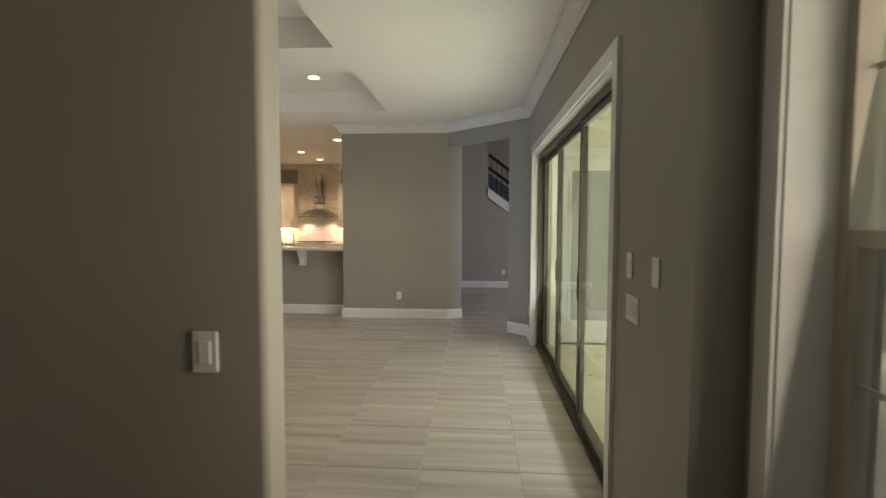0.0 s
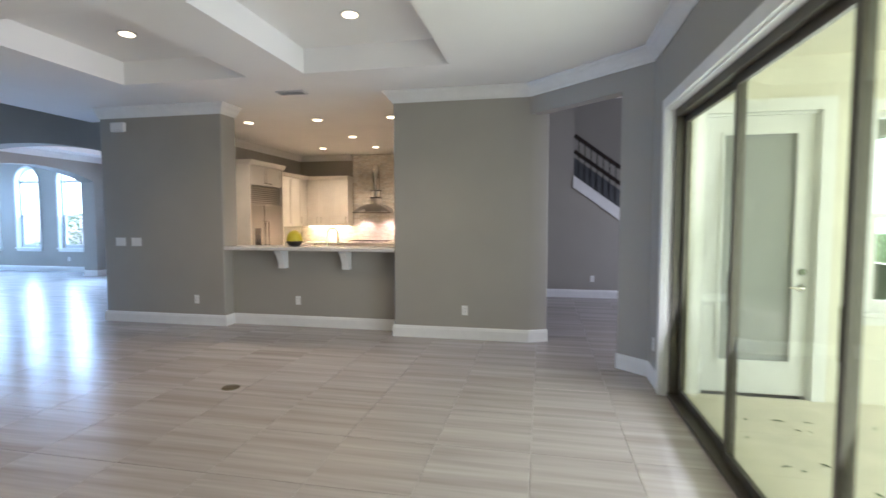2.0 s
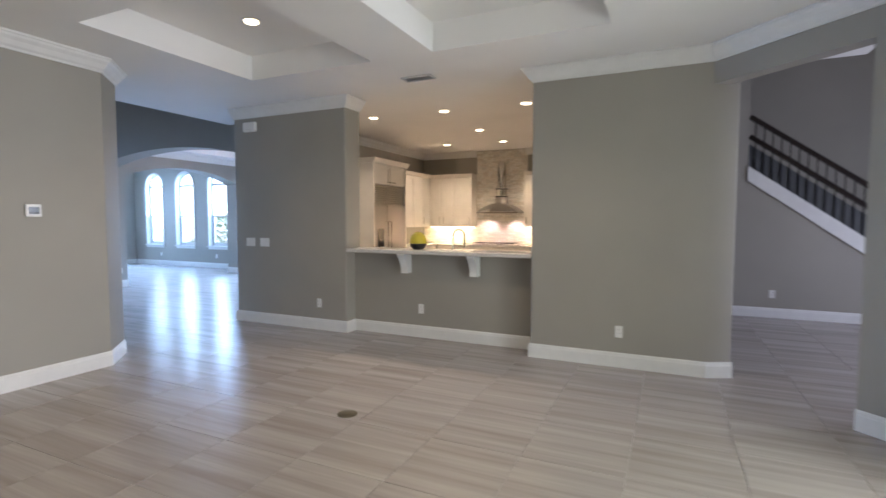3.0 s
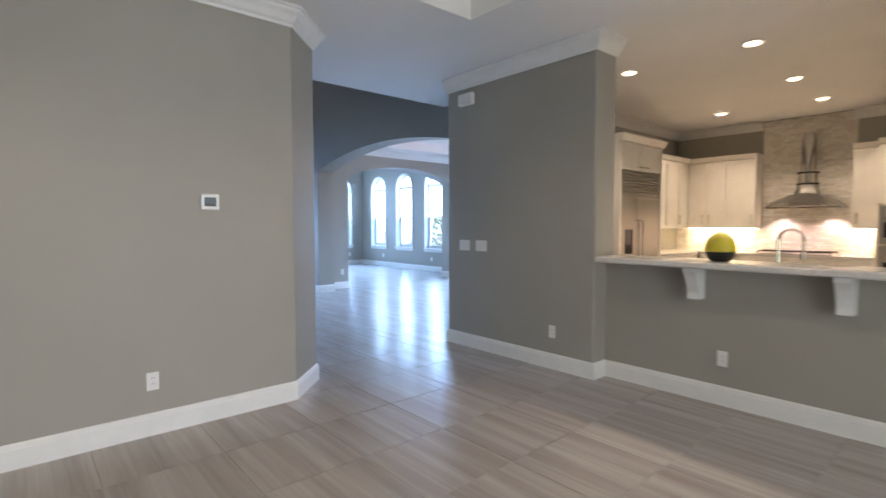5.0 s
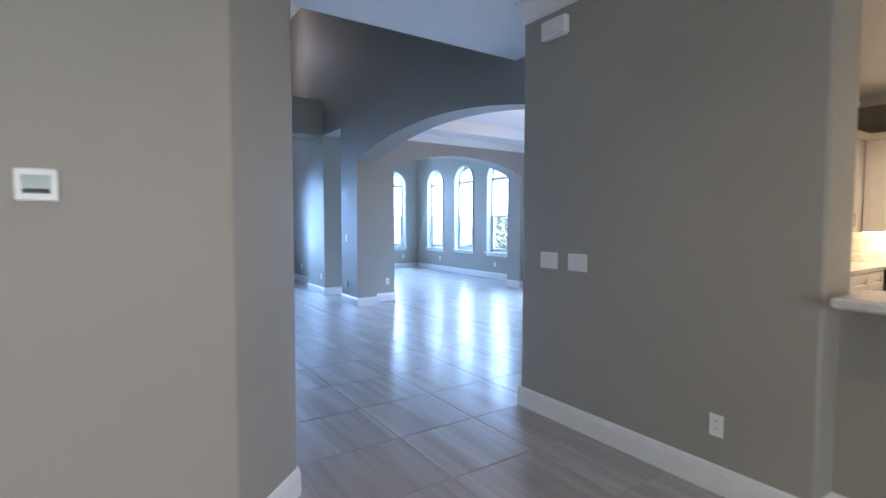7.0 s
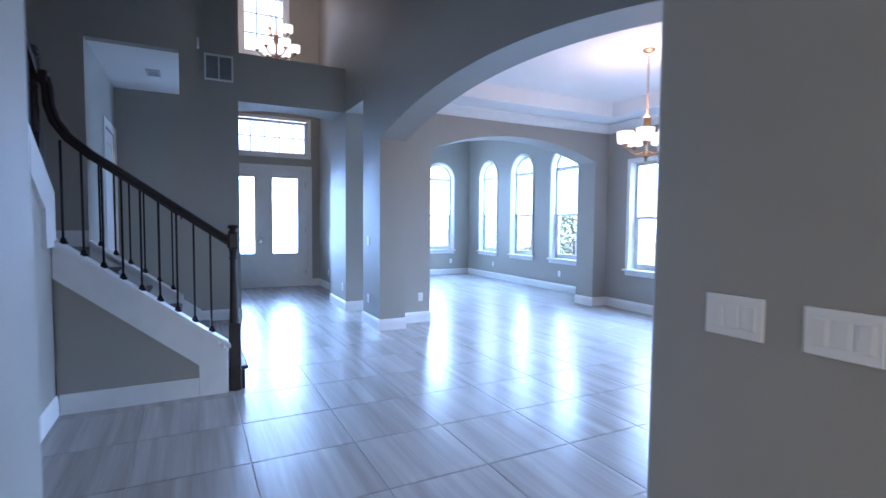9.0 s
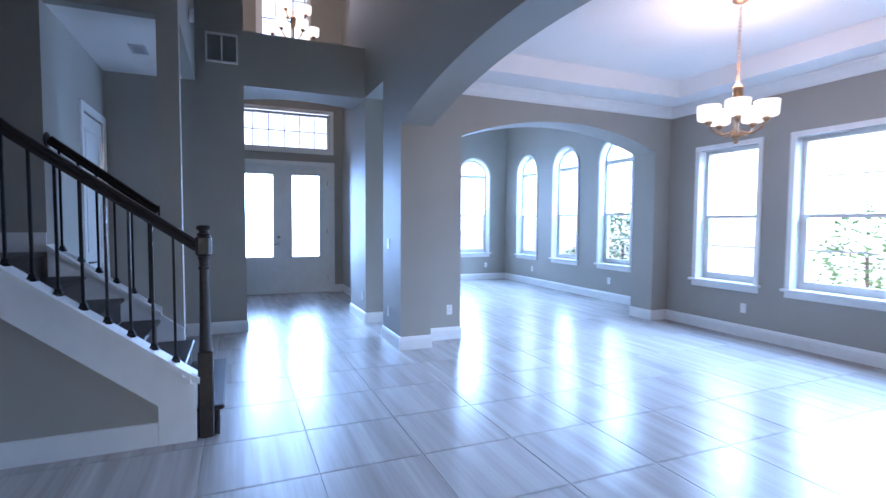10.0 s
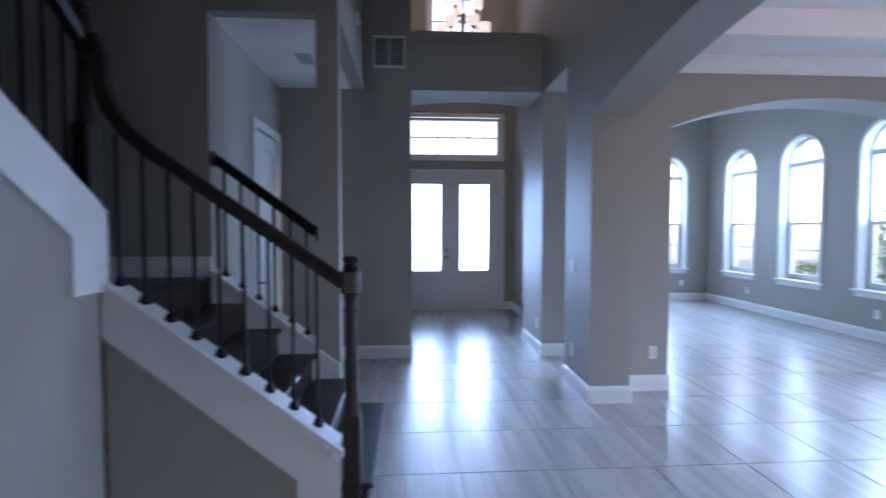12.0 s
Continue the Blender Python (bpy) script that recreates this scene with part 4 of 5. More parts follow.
# dark sheet added for the shade seen between stringer and lower rail
part("shade_sheet", Geo().prism([(3.2, up2(3.2) + 0.02), (0.61, up2(0.61) + 0.02), (0.61, up2(0.61) + 0.34), (3.2, up2(3.2) + 0.34)], 11.345, 11.36, "y"), STAIRSHADE, s2, "dark grey sheet standing in for shade behind the balusters")
for k in range(22):
    x = 3.0 - 0.11 * k
    part("baluster", Geo().box(x - 0.007, x + 0.007, 11.323, 11.337, up2(x), up2(x) + 0.72), IRON, s2)

# ---- kitchen ----


def shaker(parent, axis, a, b, face, out, z0, z1, pull=None):
    """A shaker door front; axis: the direction along it; out: +1 or -1, the way it faces; pull: where its bar handle is."""
    r = 0.055

    def bx(g, u0, u1, d0, d1, c0, c1):
        lo, hi = face + out * d0, face + out * d1
        return g.box(u0, u1, lo, hi, c0, c1) if axis == "x" else g.box(lo, hi, u0, u1, c0, c1)
    g = Geo()
    bx(g, a, b, 0.0, 0.010, z0, z1)
    for q in ((a, a + r, z0, z1), (b - r, b, z0, z1), (a + r, b - r, z0, z0 + r), (a + r, b - r, z1 - r, z1)):
        bx(g, q[0], q[1], 0.010, 0.020, q[2], q[3])
    d = part("door", g, CABINET, parent)
    if pull:
        u, c0, c1, lying = pull
        h = Geo()
        if lying:
            bx(h, c0, c1, 0.045, 0.055, u - 0.005, u + 0.005)
            bx(h, c0 + 0.01, c0 + 0.02, 0.020, 0.045, u - 0.004, u + 0.004)
            bx(h, c1 - 0.02, c1 - 0.01, 0.020, 0.045, u - 0.004, u + 0.004)
        else:
            bx(h, u - 0.005, u + 0.005, 0.045, 0.055, c0, c1)
            bx(h, u - 0.004, u + 0.004, 0.020, 0.045, c0 + 0.01, c0 + 0.02)
            bx(h, u - 0.004, u + 0.004, 0.020, 0.045, c1 - 0.02, c1 - 0.01)
        part("handle", h, CHROME, d, "brushed nickel bar handle")


def upper_x(x0, x1, doors, pulls, z0=1.30, z1=2.40, yf=12.79):
    c = thing("wall_cabinet", (x0 + x1) / 2, 13.0, z0, "cream white shaker wall cabinet above the counter", "cabinet", "kitchen wall cabinets")
    part("body", Geo().box(x0 + 0.002, x1 - 0.002, yf, 13.096, z0, z1), CABINET, c)
    w = (x1 - x0) / doors
    for k in range(doors):
        shaker(c, "x", x0 + w * k + 0.004, x0 + w * (k + 1) - 0.004, yf, -1, z0 + 0.003, z1 - 0.01, (x0 + pulls[k], z0 + 0.07, z0 + 0.22, False))
    part("cornice", Geo().prism([(yf, z1), (yf - 0.02, z1 + 0.01), (yf - 0.05, z1 + 0.06), (yf - 0.055, z1 + 0.08), (13.096, z1 + 0.08), (13.096, z1)], x0 + 0.002, x1 - 0.002, "x"), CABINET, c)


upper_x(-5.47, -4.87, 2, (0.25, 0.35))
upper_x(-4.87, -4.44, 1, (0.38,))
upper_x(-3.26, -2.96, 1, (0.06,))
cl = thing("wall_cabinet", -5.6, 11.8, 1.3, "cream white shaker wall cabinet beside the refrigerator", "cabinet", "kitchen wall cabinets")
part("body", Geo().box(-5.796, -5.48, 10.98, 13.09, 1.30, 2.40), CABINET, cl)
for a, b, p in ((10.99, 11.48, 11.42), (11.49, 11.99, 11.55), (12.0, 12.45, 12.39)):
    shaker(cl, "y", a, b, -5.48, 1, 1.305, 2.39, (p, 1.37, 1.52, False))
part("cornice", Geo().prism([(-5.48, 2.40), (-5.46, 2.41), (-5.43, 2.46), (-5.425, 2.48), (-5.796, 2.48), (-5.796, 2.40)], 11.002, 13.09, "y"), CABINET, cl)

fg = thing("refrigerator", -5.45, 10.4, 0, "built-in stainless steel side-by-side refrigerator with a louvred top grille", "refrigerator")
part("body", Geo().box(-5.79, -5.14, 9.865, 10.935, 0.0, 2.07), STEEL, fg)
for a, b in ((9.87, 10.29), (10.30, 10.93)):
    part("door", Geo().box(-5.138, -5.10, a, b, 0.12, 1.72, 0.006), STEEL, fg)
    hy = b - 0.05 if a < 10 else a + 0.05
    part("handle", Geo().tube([(-5.10, hy, 0.75), (-5.05, hy, 0.77), (-5.045, hy, 0.80), (-5.045, hy, 1.38), (-5.05, hy, 1.41), (-5.10, hy, 1.43)], 0.012, 8), CHROME, fg)
part("dispenser", Geo().box(-5.10, -5.094, 9.98, 10.17, 0.98, 1.30), BLACK, fg, "black ice and water dispenser")
for k in range(8):
    z = 1.76 + 0.037 * k
    part("grille_slat", Geo().prism([(-5.14, z), (-5.105, z + 0.005), (-5.105, z + 0.018), (-5.14, z + 0.022)], 9.88, 10.925, "y"), STEEL, fg)
fc = thing("refrigerator_cabinet", -5.45, 10.4, 2.04, "cream white cabinet surround over the refrigerator", "cabinet")
part("body", Geo().box(-5.79, -5.12, 9.865, 10.935, 2.085, 2.44), CABINET, fc)
for a, b, p in ((9.87, 10.395, 10.33), (10.405, 10.93, 10.48)):
    shaker(fc, "y", a, b, -5.12, 1, 2.09, 2.43, (2.13, p - 0.06, p + 0.06, True))
for y in (9.823, 10.937):
    part("side_panel", Geo().box(-5.79, -5.09, y, y + 0.04, 0, 2.44), CABINET, fc)
part("cornice", Geo().prism([(-5.09, 2.44), (-5.07, 2.45), (-5.03, 2.51), (-5.025, 2.53), (-5.79, 2.53), (-5.79, 2.44)], 9.79, 11.0, "y"), CABINET, fc)

ot = thing("oven_tower", -2.55, 12.8, 0, "cream tall cabinet holding a microwave and a wall oven", "oven")
part("body", Geo().box(-2.955, -2.13, 12.47, 13.09, 0, 2.40), CABINET, ot)
for a, b, p in ((-2.95, -2.545, -2.60), (-2.54, -2.135, -2.485)):
    shaker(ot, "x", a, b, 12.47, -1, 1.63, 2.39, (p, 1.68, 1.82, False))
for z0, z1, n in ((1.11, 1.60, "microwave"), (0.48, 1.08, "wall_oven")):
    o = part(n, Geo().box(-2.92, -2.16, 12.44, 12.469, z0, z1, 0.004), STEEL, ot)
    part("oven_glass", Geo().box(-2.87, -2.21, 12.434, 12.44, z0 + 0.08, z1 - 0.21), BLACK, o)
    part("control_panel", Geo().box(-2.80, -2.28, 12.434, 12.44, z1 - 0.10, z1 - 0.03), BLACK, o)
    part("oven_handle", Geo().tube([(-2.88, 12.44, z1 - 0.155), (-2.86, 12.40, z1 - 0.155), (-2.22, 12.40, z1 - 0.155), (-2.20, 12.44, z1 - 0.155)], 0.010, 8), CHROME, o)
part("cornice", Geo().prism([(12.47, 2.40), (12.45, 2.41), (12.42, 2.46), (12.415, 2.48), (13.09, 2.48), (13.09, 2.40)], -2.955, -2.13, "x"), CABINET, ot)


def base_run(name, label, u0, u1, n, face, out, back, axis):
    c = thing(name, (u0 + u1) / 2 if axis == "x" else back, back if axis == "x" else (u0 + u1) / 2, 0, label, "cabinet", "kitchen base cabinets")
    lo, hi = (u0, u1)
    g = Geo().box(lo, hi, face, back, 0.10, 0.878) if axis == "x" else Geo().box(face, back, lo, hi, 0.10, 0.878)
    part("body", g, CABINET, c)
    inset = face - out * 0.06
    g = Geo().box(lo, hi, inset, back, 0, 0.10) if axis == "x" else Geo().box(inset, back, lo, hi, 0, 0.10)
    part("toe_kick", g, CABINET, c)
    w = (hi - lo) / n
    for k in range(n):
        a, b = lo + w * k + 0.004, lo + w * (k + 1) - 0.004
        shaker(c, axis, a, b, face, out, 0.11, 0.68, (b - 0.05, 0.52, 0.65, False))
        shaker(c, axis, a, b, face, out, 0.69, 0.87, (0.78, (a + b) / 2 - 0.06, (a + b) / 2 + 0.06, True))


base_run("base_cabinet", "cream white shaker base cabinets along the back wall", -5.14, -4.38, 2, 12.48, -1, 13.09, "x")
base_run("base_cabinet", "cream white shaker drawers under the cooktop", -4.38, -3.38, 2, 12.48, -1, 13.09, "x")
base_run("base_cabinet", "cream white shaker base cabinet beside the oven tower", -3.38, -2.96, 1, 12.48, -1, 13.09, "x")
base_run("base_cabinet", "cream white shaker base cabinets beside the refrigerator", 10.98, 12.44, 3, -5.18, 1, -5.79, "y")
base_run("base_cabinet", "cream white shaker sink cabinets behind the bar", -4.18, -1.80, 4, 8.72, 1, 8.11, "x")
tagged(part("countertop", Geo().prism([(-5.795, 10.98), (-5.15, 10.98), (-5.15, 12.45), (-2.96, 12.45), (-2.96, 13.095), (-5.795, 13.095)], 0.88, 0.92), QUARTZ), "pale speckled quartz countertop along two walls", "countertop")
tagged(part("countertop", Geo().box(-4.19, -1.76, 8.105, 8.75, 0.88, 0.92, 0.006), QUARTZ), "pale quartz sink countertop behind the bar", "countertop")
tagged(part("bar_top", Geo().box(-4.135, -1.752, 7.70, 8.15, 1.047, 1.095, 0.01), QUARTZ), "pale quartz raised breakfast bar top", "countertop")
for x in (-3.38, -2.47):
    c = tagged(part("corbel", Geo().prism([(7.966, 1.046), (7.765, 1.046), (7.765, 1.015), (7.79, 0.995), (7.825, 0.945), (7.85, 0.90), (7.862, 0.85), (7.862, 0.80), (7.966, 0.80)], x - 0.045, x + 0.045, "x"), TRIM), "white scrolled bracket under the bar top", "corbel", "bar corbels")
fa = thing("faucet", -2.99, 8.45, 0.92, "brushed nickel gooseneck kitchen faucet", "faucet")
part("base", Geo().lathe([(0.028, 0.92), (0.028, 0.93), (0.018, 0.95), (0.015, 1.02)], -2.99, 8.45, 14), CHROME, fa)
part("spout", Geo().tube([(-2.99, 8.45, 1.0)] + [(-2.91 - 0.08 * math.cos(math.pi * k / 12), 8.47, 1.25 + 0.08 * math.sin(math.pi * k / 12)) for k in range(13)] + [(-2.83, 8.47, 1.16)], 0.012, 10), CHROME, fa)
part("spray_head", Geo().lathe([(0.016, 1.10), (0.017, 1.14), (0.013, 1.17)], -2.83, 8.47, 12), CHROME, fa)
part("lever", Geo().tube([(-2.99, 8.46, 0.99), (-2.99, 8.50, 1.01), (-2.98, 8.55, 1.05)], 0.006), CHROME, fa)
sk = thing("kitchen_sink", -2.9, 8.6, 0.92, "stainless steel kitchen sink with a thin rim", "sink")
part("rim", Geo().box(-3.35, -2.45, 8.54, 8.56, 0.921, 0.925).box(-3.35, -2.45, 8.70, 8.72, 0.921, 0.925).box(-3.35, -3.33, 8.56, 8.70, 0.921, 0.925).box(-2.47, -2.45, 8.56, 8.70, 0.921, 0.925), STEEL, sk)
hat = thing("hard_hat", -3.22, 7.93, 1.10, "yellow domed helmet with a black base on the bar", "helmet")
part("shell", Geo().lathe([(0.100, 1.168), (0.106, 1.172), (0.104, 1.19), (0.099, 1.22), (0.086, 1.255), (0.062, 1.284), (0.034, 1.298), (0.003, 1.302)], -3.22, 7.93, 28), YELLOW, hat)
part("ridge", Geo().tube([(-3.22 + 0.097 * math.cos(a), 7.93, 1.19 + 0.112 * math.sin(a)) for a in [math.pi * k / 14 for k in range(15)]], 0.008, 6), YELLOW, hat)
part("base", Geo().lathe([(0.040, 1.0965), (0.060, 1.098), (0.085, 1.118), (0.100, 1.148), (0.103, 1.167), (0.090, 1.169)], -3.22, 7.93, 24), BLACKPLASTIC, hat, "black plastic base")
hd = thing("range_hood", -3.80, 12.9, 1.6, "stainless steel chimney range hood with a curved canopy", "range hood")
HX = -3.80
dome = [(HX + 0.46 * k / 12, 1.625 + 0.20 * math.cos(math.pi * k / 24) ** 0.8) for k in range(-12, 13)]
under = [(x, 1.605 + (z - 1.625) * 0.55) for x, z in dome[::-1]]
canopy = Geo()
for y0, y1, k in ((12.60, 12.66, 0.90), (12.66, 12.76, 0.97), (12.76, 13.06, 1.0)):
    canopy.prism([(HX + (x - HX) * (0.94 + 0.06 * k), 1.605 + (z - 1.605) * k) for x, z in dome + under], y0, y1, "y")
part("canopy", canopy, STEEL, hd)
part("canopy_lip", Geo().box(HX - 0.455, HX + 0.455, 12.592, 12.60, 1.598, 1.622), CHROME, hd)
part("hood_body", Geo().prism([(HX - 0.20, 1.64), (HX + 0.20, 1.64), (HX + 0.17, 1.80), (HX - 0.17, 1.80)], 12.72, 13.06, "y"), STEEL, hd)
part("collar", Geo().lathe([(0.15, 1.80), (0.15, 1.85), (0.13, 1.88), (0.13, 1.95)], HX, 12.92, 24), STEEL, hd)
part("flue_ring", Geo().lathe([(0.137, 1.95), (0.137, 1.975)], HX, 12.92, 24), DARKMETAL, hd)
part("neck", Geo().lathe([(0.11, 1.975), (0.11, 2.12)], HX, 12.92, 24), CHROME, hd)
part("flue_ring", Geo().lathe([(0.135, 2.12), (0.135, 2.14)], HX, 12.92, 24), DARKMETAL, hd)
part("flue", Geo().lathe([(0.092, 2.14), (0.092, 2.58), (0.086, 2.64), (0.066, 2.70), (0.03, 2.73), (0.005, 2.735)], HX, 12.92, 24), CHROME, hd)
ck = thing("cooktop", -3.88, 12.75, 0.92, "gas cooktop with black cast iron grates", "cooktop")
part("tray", Geo().box(-4.36, -3.40, 12.52, 13.0, 0.921, 0.932, 0.003), STEEL, ck)
for k in range(3):
    x = -4.20 + 0.32 * k
    gr = Geo()
    for d in (-0.13, 0.0, 0.13):
        gr.box(x + d - 0.006, x + d + 0.006, 12.55, 12.97, 0.955, 0.968)
    for y in (12.56, 12.76, 12.955):
        gr.box(x - 0.14, x + 0.14, y - 0.006, y + 0.006, 0.955, 0.967)
    for dx in (-0.13, 0.13):
        for y in (12.56, 12.955):
            gr.box(x + dx - 0.006, x + dx + 0.006, y - 0.006, y + 0.006, 0.932, 0.955)
    part("grate", gr, DARKMETAL, ck)


def mosaic(parts, seed):
    """Thin stacked stone strips, each a little proud or uneven."""
    rng, g, idx = random.Random(seed), Geo(), []
    for x0, x1, z0, z1, wall_y in parts:
        z = z0
        while z < z1 - 0.01:
            h = min(0.036, z1 - z)
            x = x0
            while x < x1 - 0.005:
                w = min(rng.uniform(0.07, 0.17), x1 - x)
                d = rng.uniform(0.006, 0.013)
                n = len(g.f)
                g.box(x + 0.001, x + w - 0.001, wall_y - d, wall_y, z + 0.001, z + h - 0.001)
                idx += [rng.choice((0, 0, 1, 2, 2, 3))] * (len(g.f) - n)
                x += w
            z += h
    me = bpy.data.meshes.new("backsplash")
    me.from_pydata(g.v, [], g.f)
    for m in MOSAICS:
        me.materials.append(m)
    me.polygons.foreach_set("material_index", idx)
    me.update()
    return tagged(new("backsplash", me), "cream and beige stacked stone mosaic backsplash", "backsplash", kind="stuff")


mosaic([(-4.44, -3.27, 0.922, CZ - 0.01, 13.099), (-5.79, -4.44, 0.922, 1.298, 13.099), (-3.27, -2.96, 0.922, 1.298, 13.099)], 5)
UNDER = [(-5.05, 12.93, 0.9), (-4.65, 12.93, 0.4), (-3.11, 12.93, 0.25)]
for x, y, w in UNDER:
    u = thing("under_cabinet_light", x, y, 1.28, "warm lit strip light under a wall cabinet", "light")
    part("strip", Geo().box(x - w / 2, x + w / 2, y - 0.015, y + 0.015, 1.285, 1.299), STRIP, u)
for x in (-4.12, -3.48):
    part("hood_lamp", Geo().lathe([(0.03, 1.607), (0.03, 1.62)], x, 12.86, 14), LAMPGLOW, hd)
    lamp("hood_spot", "SPOT", look((x, 12.86, 1.595), (x, 13.03, 0)), 25, (1.0, 0.64, 0.50), spot=radians(110), radius=0.03)
lamp("counter_strip", "AREA", look((-5.05, 12.92, 1.28), (-5.05, 13.0, 0.6)), 7, (1.0, 0.70, 0.32), size=0.9, size_y=0.03)
lamp("counter_strip", "AREA", look((-5.70, 11.9, 1.28), (-5.75, 11.9, 0.6)), 6, (1.0, 0.70, 0.32), size=0.03, size_y=1.4)
lamp("counter_strip", "AREA", look((-3.1, 12.92, 1.28), (-3.1, 13.0, 0.6)), 3, (1.0, 0.70, 0.32), size=0.25, size_y=0.03)

# ---- lamps ----


def downlight(x, y, z, watts):
    d = thing("recessed_downlight", x, y, z, "round recessed ceiling downlight, lit warm white", "downlight", "recessed downlights")
    n = 24
    g = Geo()
    g.lathe([(0.062, z - 0.002), (0.088, z - 0.002), (0.092, z - 0.008), (0.085, z - 0.012), (0.066, z - 0.010)], x, y, n)
    part("trim_ring", g, TRIM, d)
    part("lens", Geo().lathe([(0.064, z - 0.016), (0.060, z - 0.013)], x, y, n), LAMPGLOW, d)
    lamp("downlight_beam", "SPOT", look((x, y, z - 0.03), (x, y + 0.001, 0)), watts, (1.0, 0.76, 0.46), spot=radians(125), radius=0.05)


for x, y in ((-4.56, 9.02), (-3.39, 9.04), (-2.20, 9.06), (-3.45, 10.62), (-4.66, 11.92), (-3.46, 11.95), (-2.22, 11.97)):
    downlight(x, y, CZ, 58)
for x in (-1.63, -3.935):
    for y in (6.04, 3.58):
        downlight(x, y, CZ + 0.26, 34)


def chandelier(x, y, z, zt, arms, tiers, label):
    """z: the height of its lowest finial; zt: the ceiling."""
    c = thing("chandelier", x, y, zt, label, "chandelier")
    part("canopy", Geo().lathe([(0.065, zt - 0.001), (0.065, zt - 0.012), (0.045, zt - 0.03), (0.012, zt - 0.04)], x, y, 20), BRASS, c)
    top = z + (0.56 if tiers == 1 else 0.86)
    k, zz = 0, zt - 0.04
    while zz > top:
        g, n = Geo(), 8
        ring = [(0.011 * math.cos(2 * math.pi * q / n), 0.021 * math.sin(2 * math.pi * q / n)) for q in range(n + 1)]
        pts = [(x + (a if k % 2 else 0), y + (0 if k % 2 else a), zz - 0.02 + b) for a, b in ring]
        part("chain_link", g.tube(pts, 0.0032, 5), BRASS, c)
        zz -= 0.036
        k += 1
    body = [(0.006, z), (0.022, z + 0.012), (0.010, z + 0.03), (0.045, z + 0.06), (0.030, z + 0.10), (0.018, z + 0.14), (0.020, z + 0.30), (0.040, z + 0.33), (0.040, z + 0.44), (0.046, z + 0.46), (0.014, z + 0.50), (0.010, top)]
    part("column", Geo().lathe(body, x, y, 18), BRASS, c)
    spec = [(arms, 0.215 if tiers == 1 else 0.32, z + 0.16, 0.0)] + ([(3, 0.20, z + 0.50, 0.5)] if tiers == 2 else [])
    for n, rad, az, turn in spec:
        for q in range(n):
            a = 2 * math.pi * (q + turn) / n + 0.35
            ca, sa = math.cos(a), math.sin(a)
            path = [(x + ca * r, y + sa * r, az + h) for r, h in ((0.03, -0.06), (0.10, -0.085), (rad * 0.62, -0.075), (rad * 0.85, -0.045), (rad - 0.01, -0.01), (rad, 0.03))]
            arm = part("arm", Geo().tube(path, 0.0085, 8), BRASS, c)
            px, py = x + ca * rad, y + sa * rad
            part("bobeche", Geo().lathe([(0.012, az - 0.01), (0.034, az + 0.02), (0.030, az + 0.028), (0.018, az + 0.034)], px, py, 16), BRASS, arm)
            part("shade", Geo().lathe([(0.045, az + 0.034), (0.076, az + 0.038), (0.086, az + 0.052), (0.091, az + 0.160), (0.085, az + 0.161), (0.079, az + 0.058), (0.04, az + 0.044)], px, py, 24), SHADE, arm, "lit white glass drum shade")
    return c


chandelier(-8.72, 10.77, 2.06, 3.24, 5, 1, "antique bronze chandelier with five lit glass drum shades")
lamp("chandelier_glow", "POINT", Matrix.Translation((-8.72, 10.77, 2.70)), 22, (1.0, 0.70, 0.56), radius=0.25)
chandelier(-14.3, 7.82, 4.22, HZ, 6, 2, "two-tier bronze chandelier with lit glass shades")
lamp("chandelier_glow", "POINT", Matrix.Translation((-14.3, 7.82, 5.25)), 15, (1.0, 0.80, 0.62), radius=0.25)

# ---- plates, vents and small fittings ----


def wall_box(g, face, axis, out, u, z, w, h, d0, d1, bev=0.0):
    lo, hi = face + out * d0, face + out * d1
    return g.box(u - w / 2, u + w / 2, lo, hi, z - h / 2, z + h / 2, bev) if axis == "x" else g.box(lo, hi, u - w / 2, u + w / 2, z - h / 2, z + h / 2, bev)


def switch(face, axis, out, u, z, gangs, blank=False):
    at = (u, face) if axis == "x" else (face, u)
    s = thing("light_switch" if not blank else "blank_plate", at[0], at[1], z, "white plastic wall plate with %s" % ("no openings" if blank else "a rocker switch" if gangs == 1 else "rocker switches side by side"), "light switch")
    w = 0.072 + 0.046 * (gangs - 1)
    part("plate", wall_box(Geo(), face, axis, out, u, z, w, 0.117, 0.0005, 0.007, 0.003), PLATE, s)
    if not blank:
        for k in range(gangs):
            uu = u + 0.046 * (k - (gangs - 1) / 2)
            part("rocker", wall_box(Geo(), face, axis, out, uu, z, 0.033, 0.066, 0.007, 0.010, 0.001), PLATE, s)


def outlet(face, axis, out, u, z=0.355):
    at = (u, face) if axis == "x" else (face, u)
    s = thing("power_outlet", at[0], at[1], z, "white plastic double wall socket above the baseboard", "power outlet", "wall sockets")
    part("plate", wall_box(Geo(), face, axis, out, u, z, 0.072, 0.117, 0.0005, 0.006, 0.002), PLATE, s)
    for dz in (-0.02, 0.02):
        r = part("receptacle", wall_box(Geo(), face, axis, out, u, z + dz, 0.034, 0.028, 0.006, 0.008, 0.001), PLATE, s)
        g = Geo()
        for du in (-0.007, 0.007):
            wall_box(g, face, axis, out, u + du, z + dz + 0.003, 0.003, 0.009, 0.008, 0.0085)
        part("slots", g, SLOT, r)


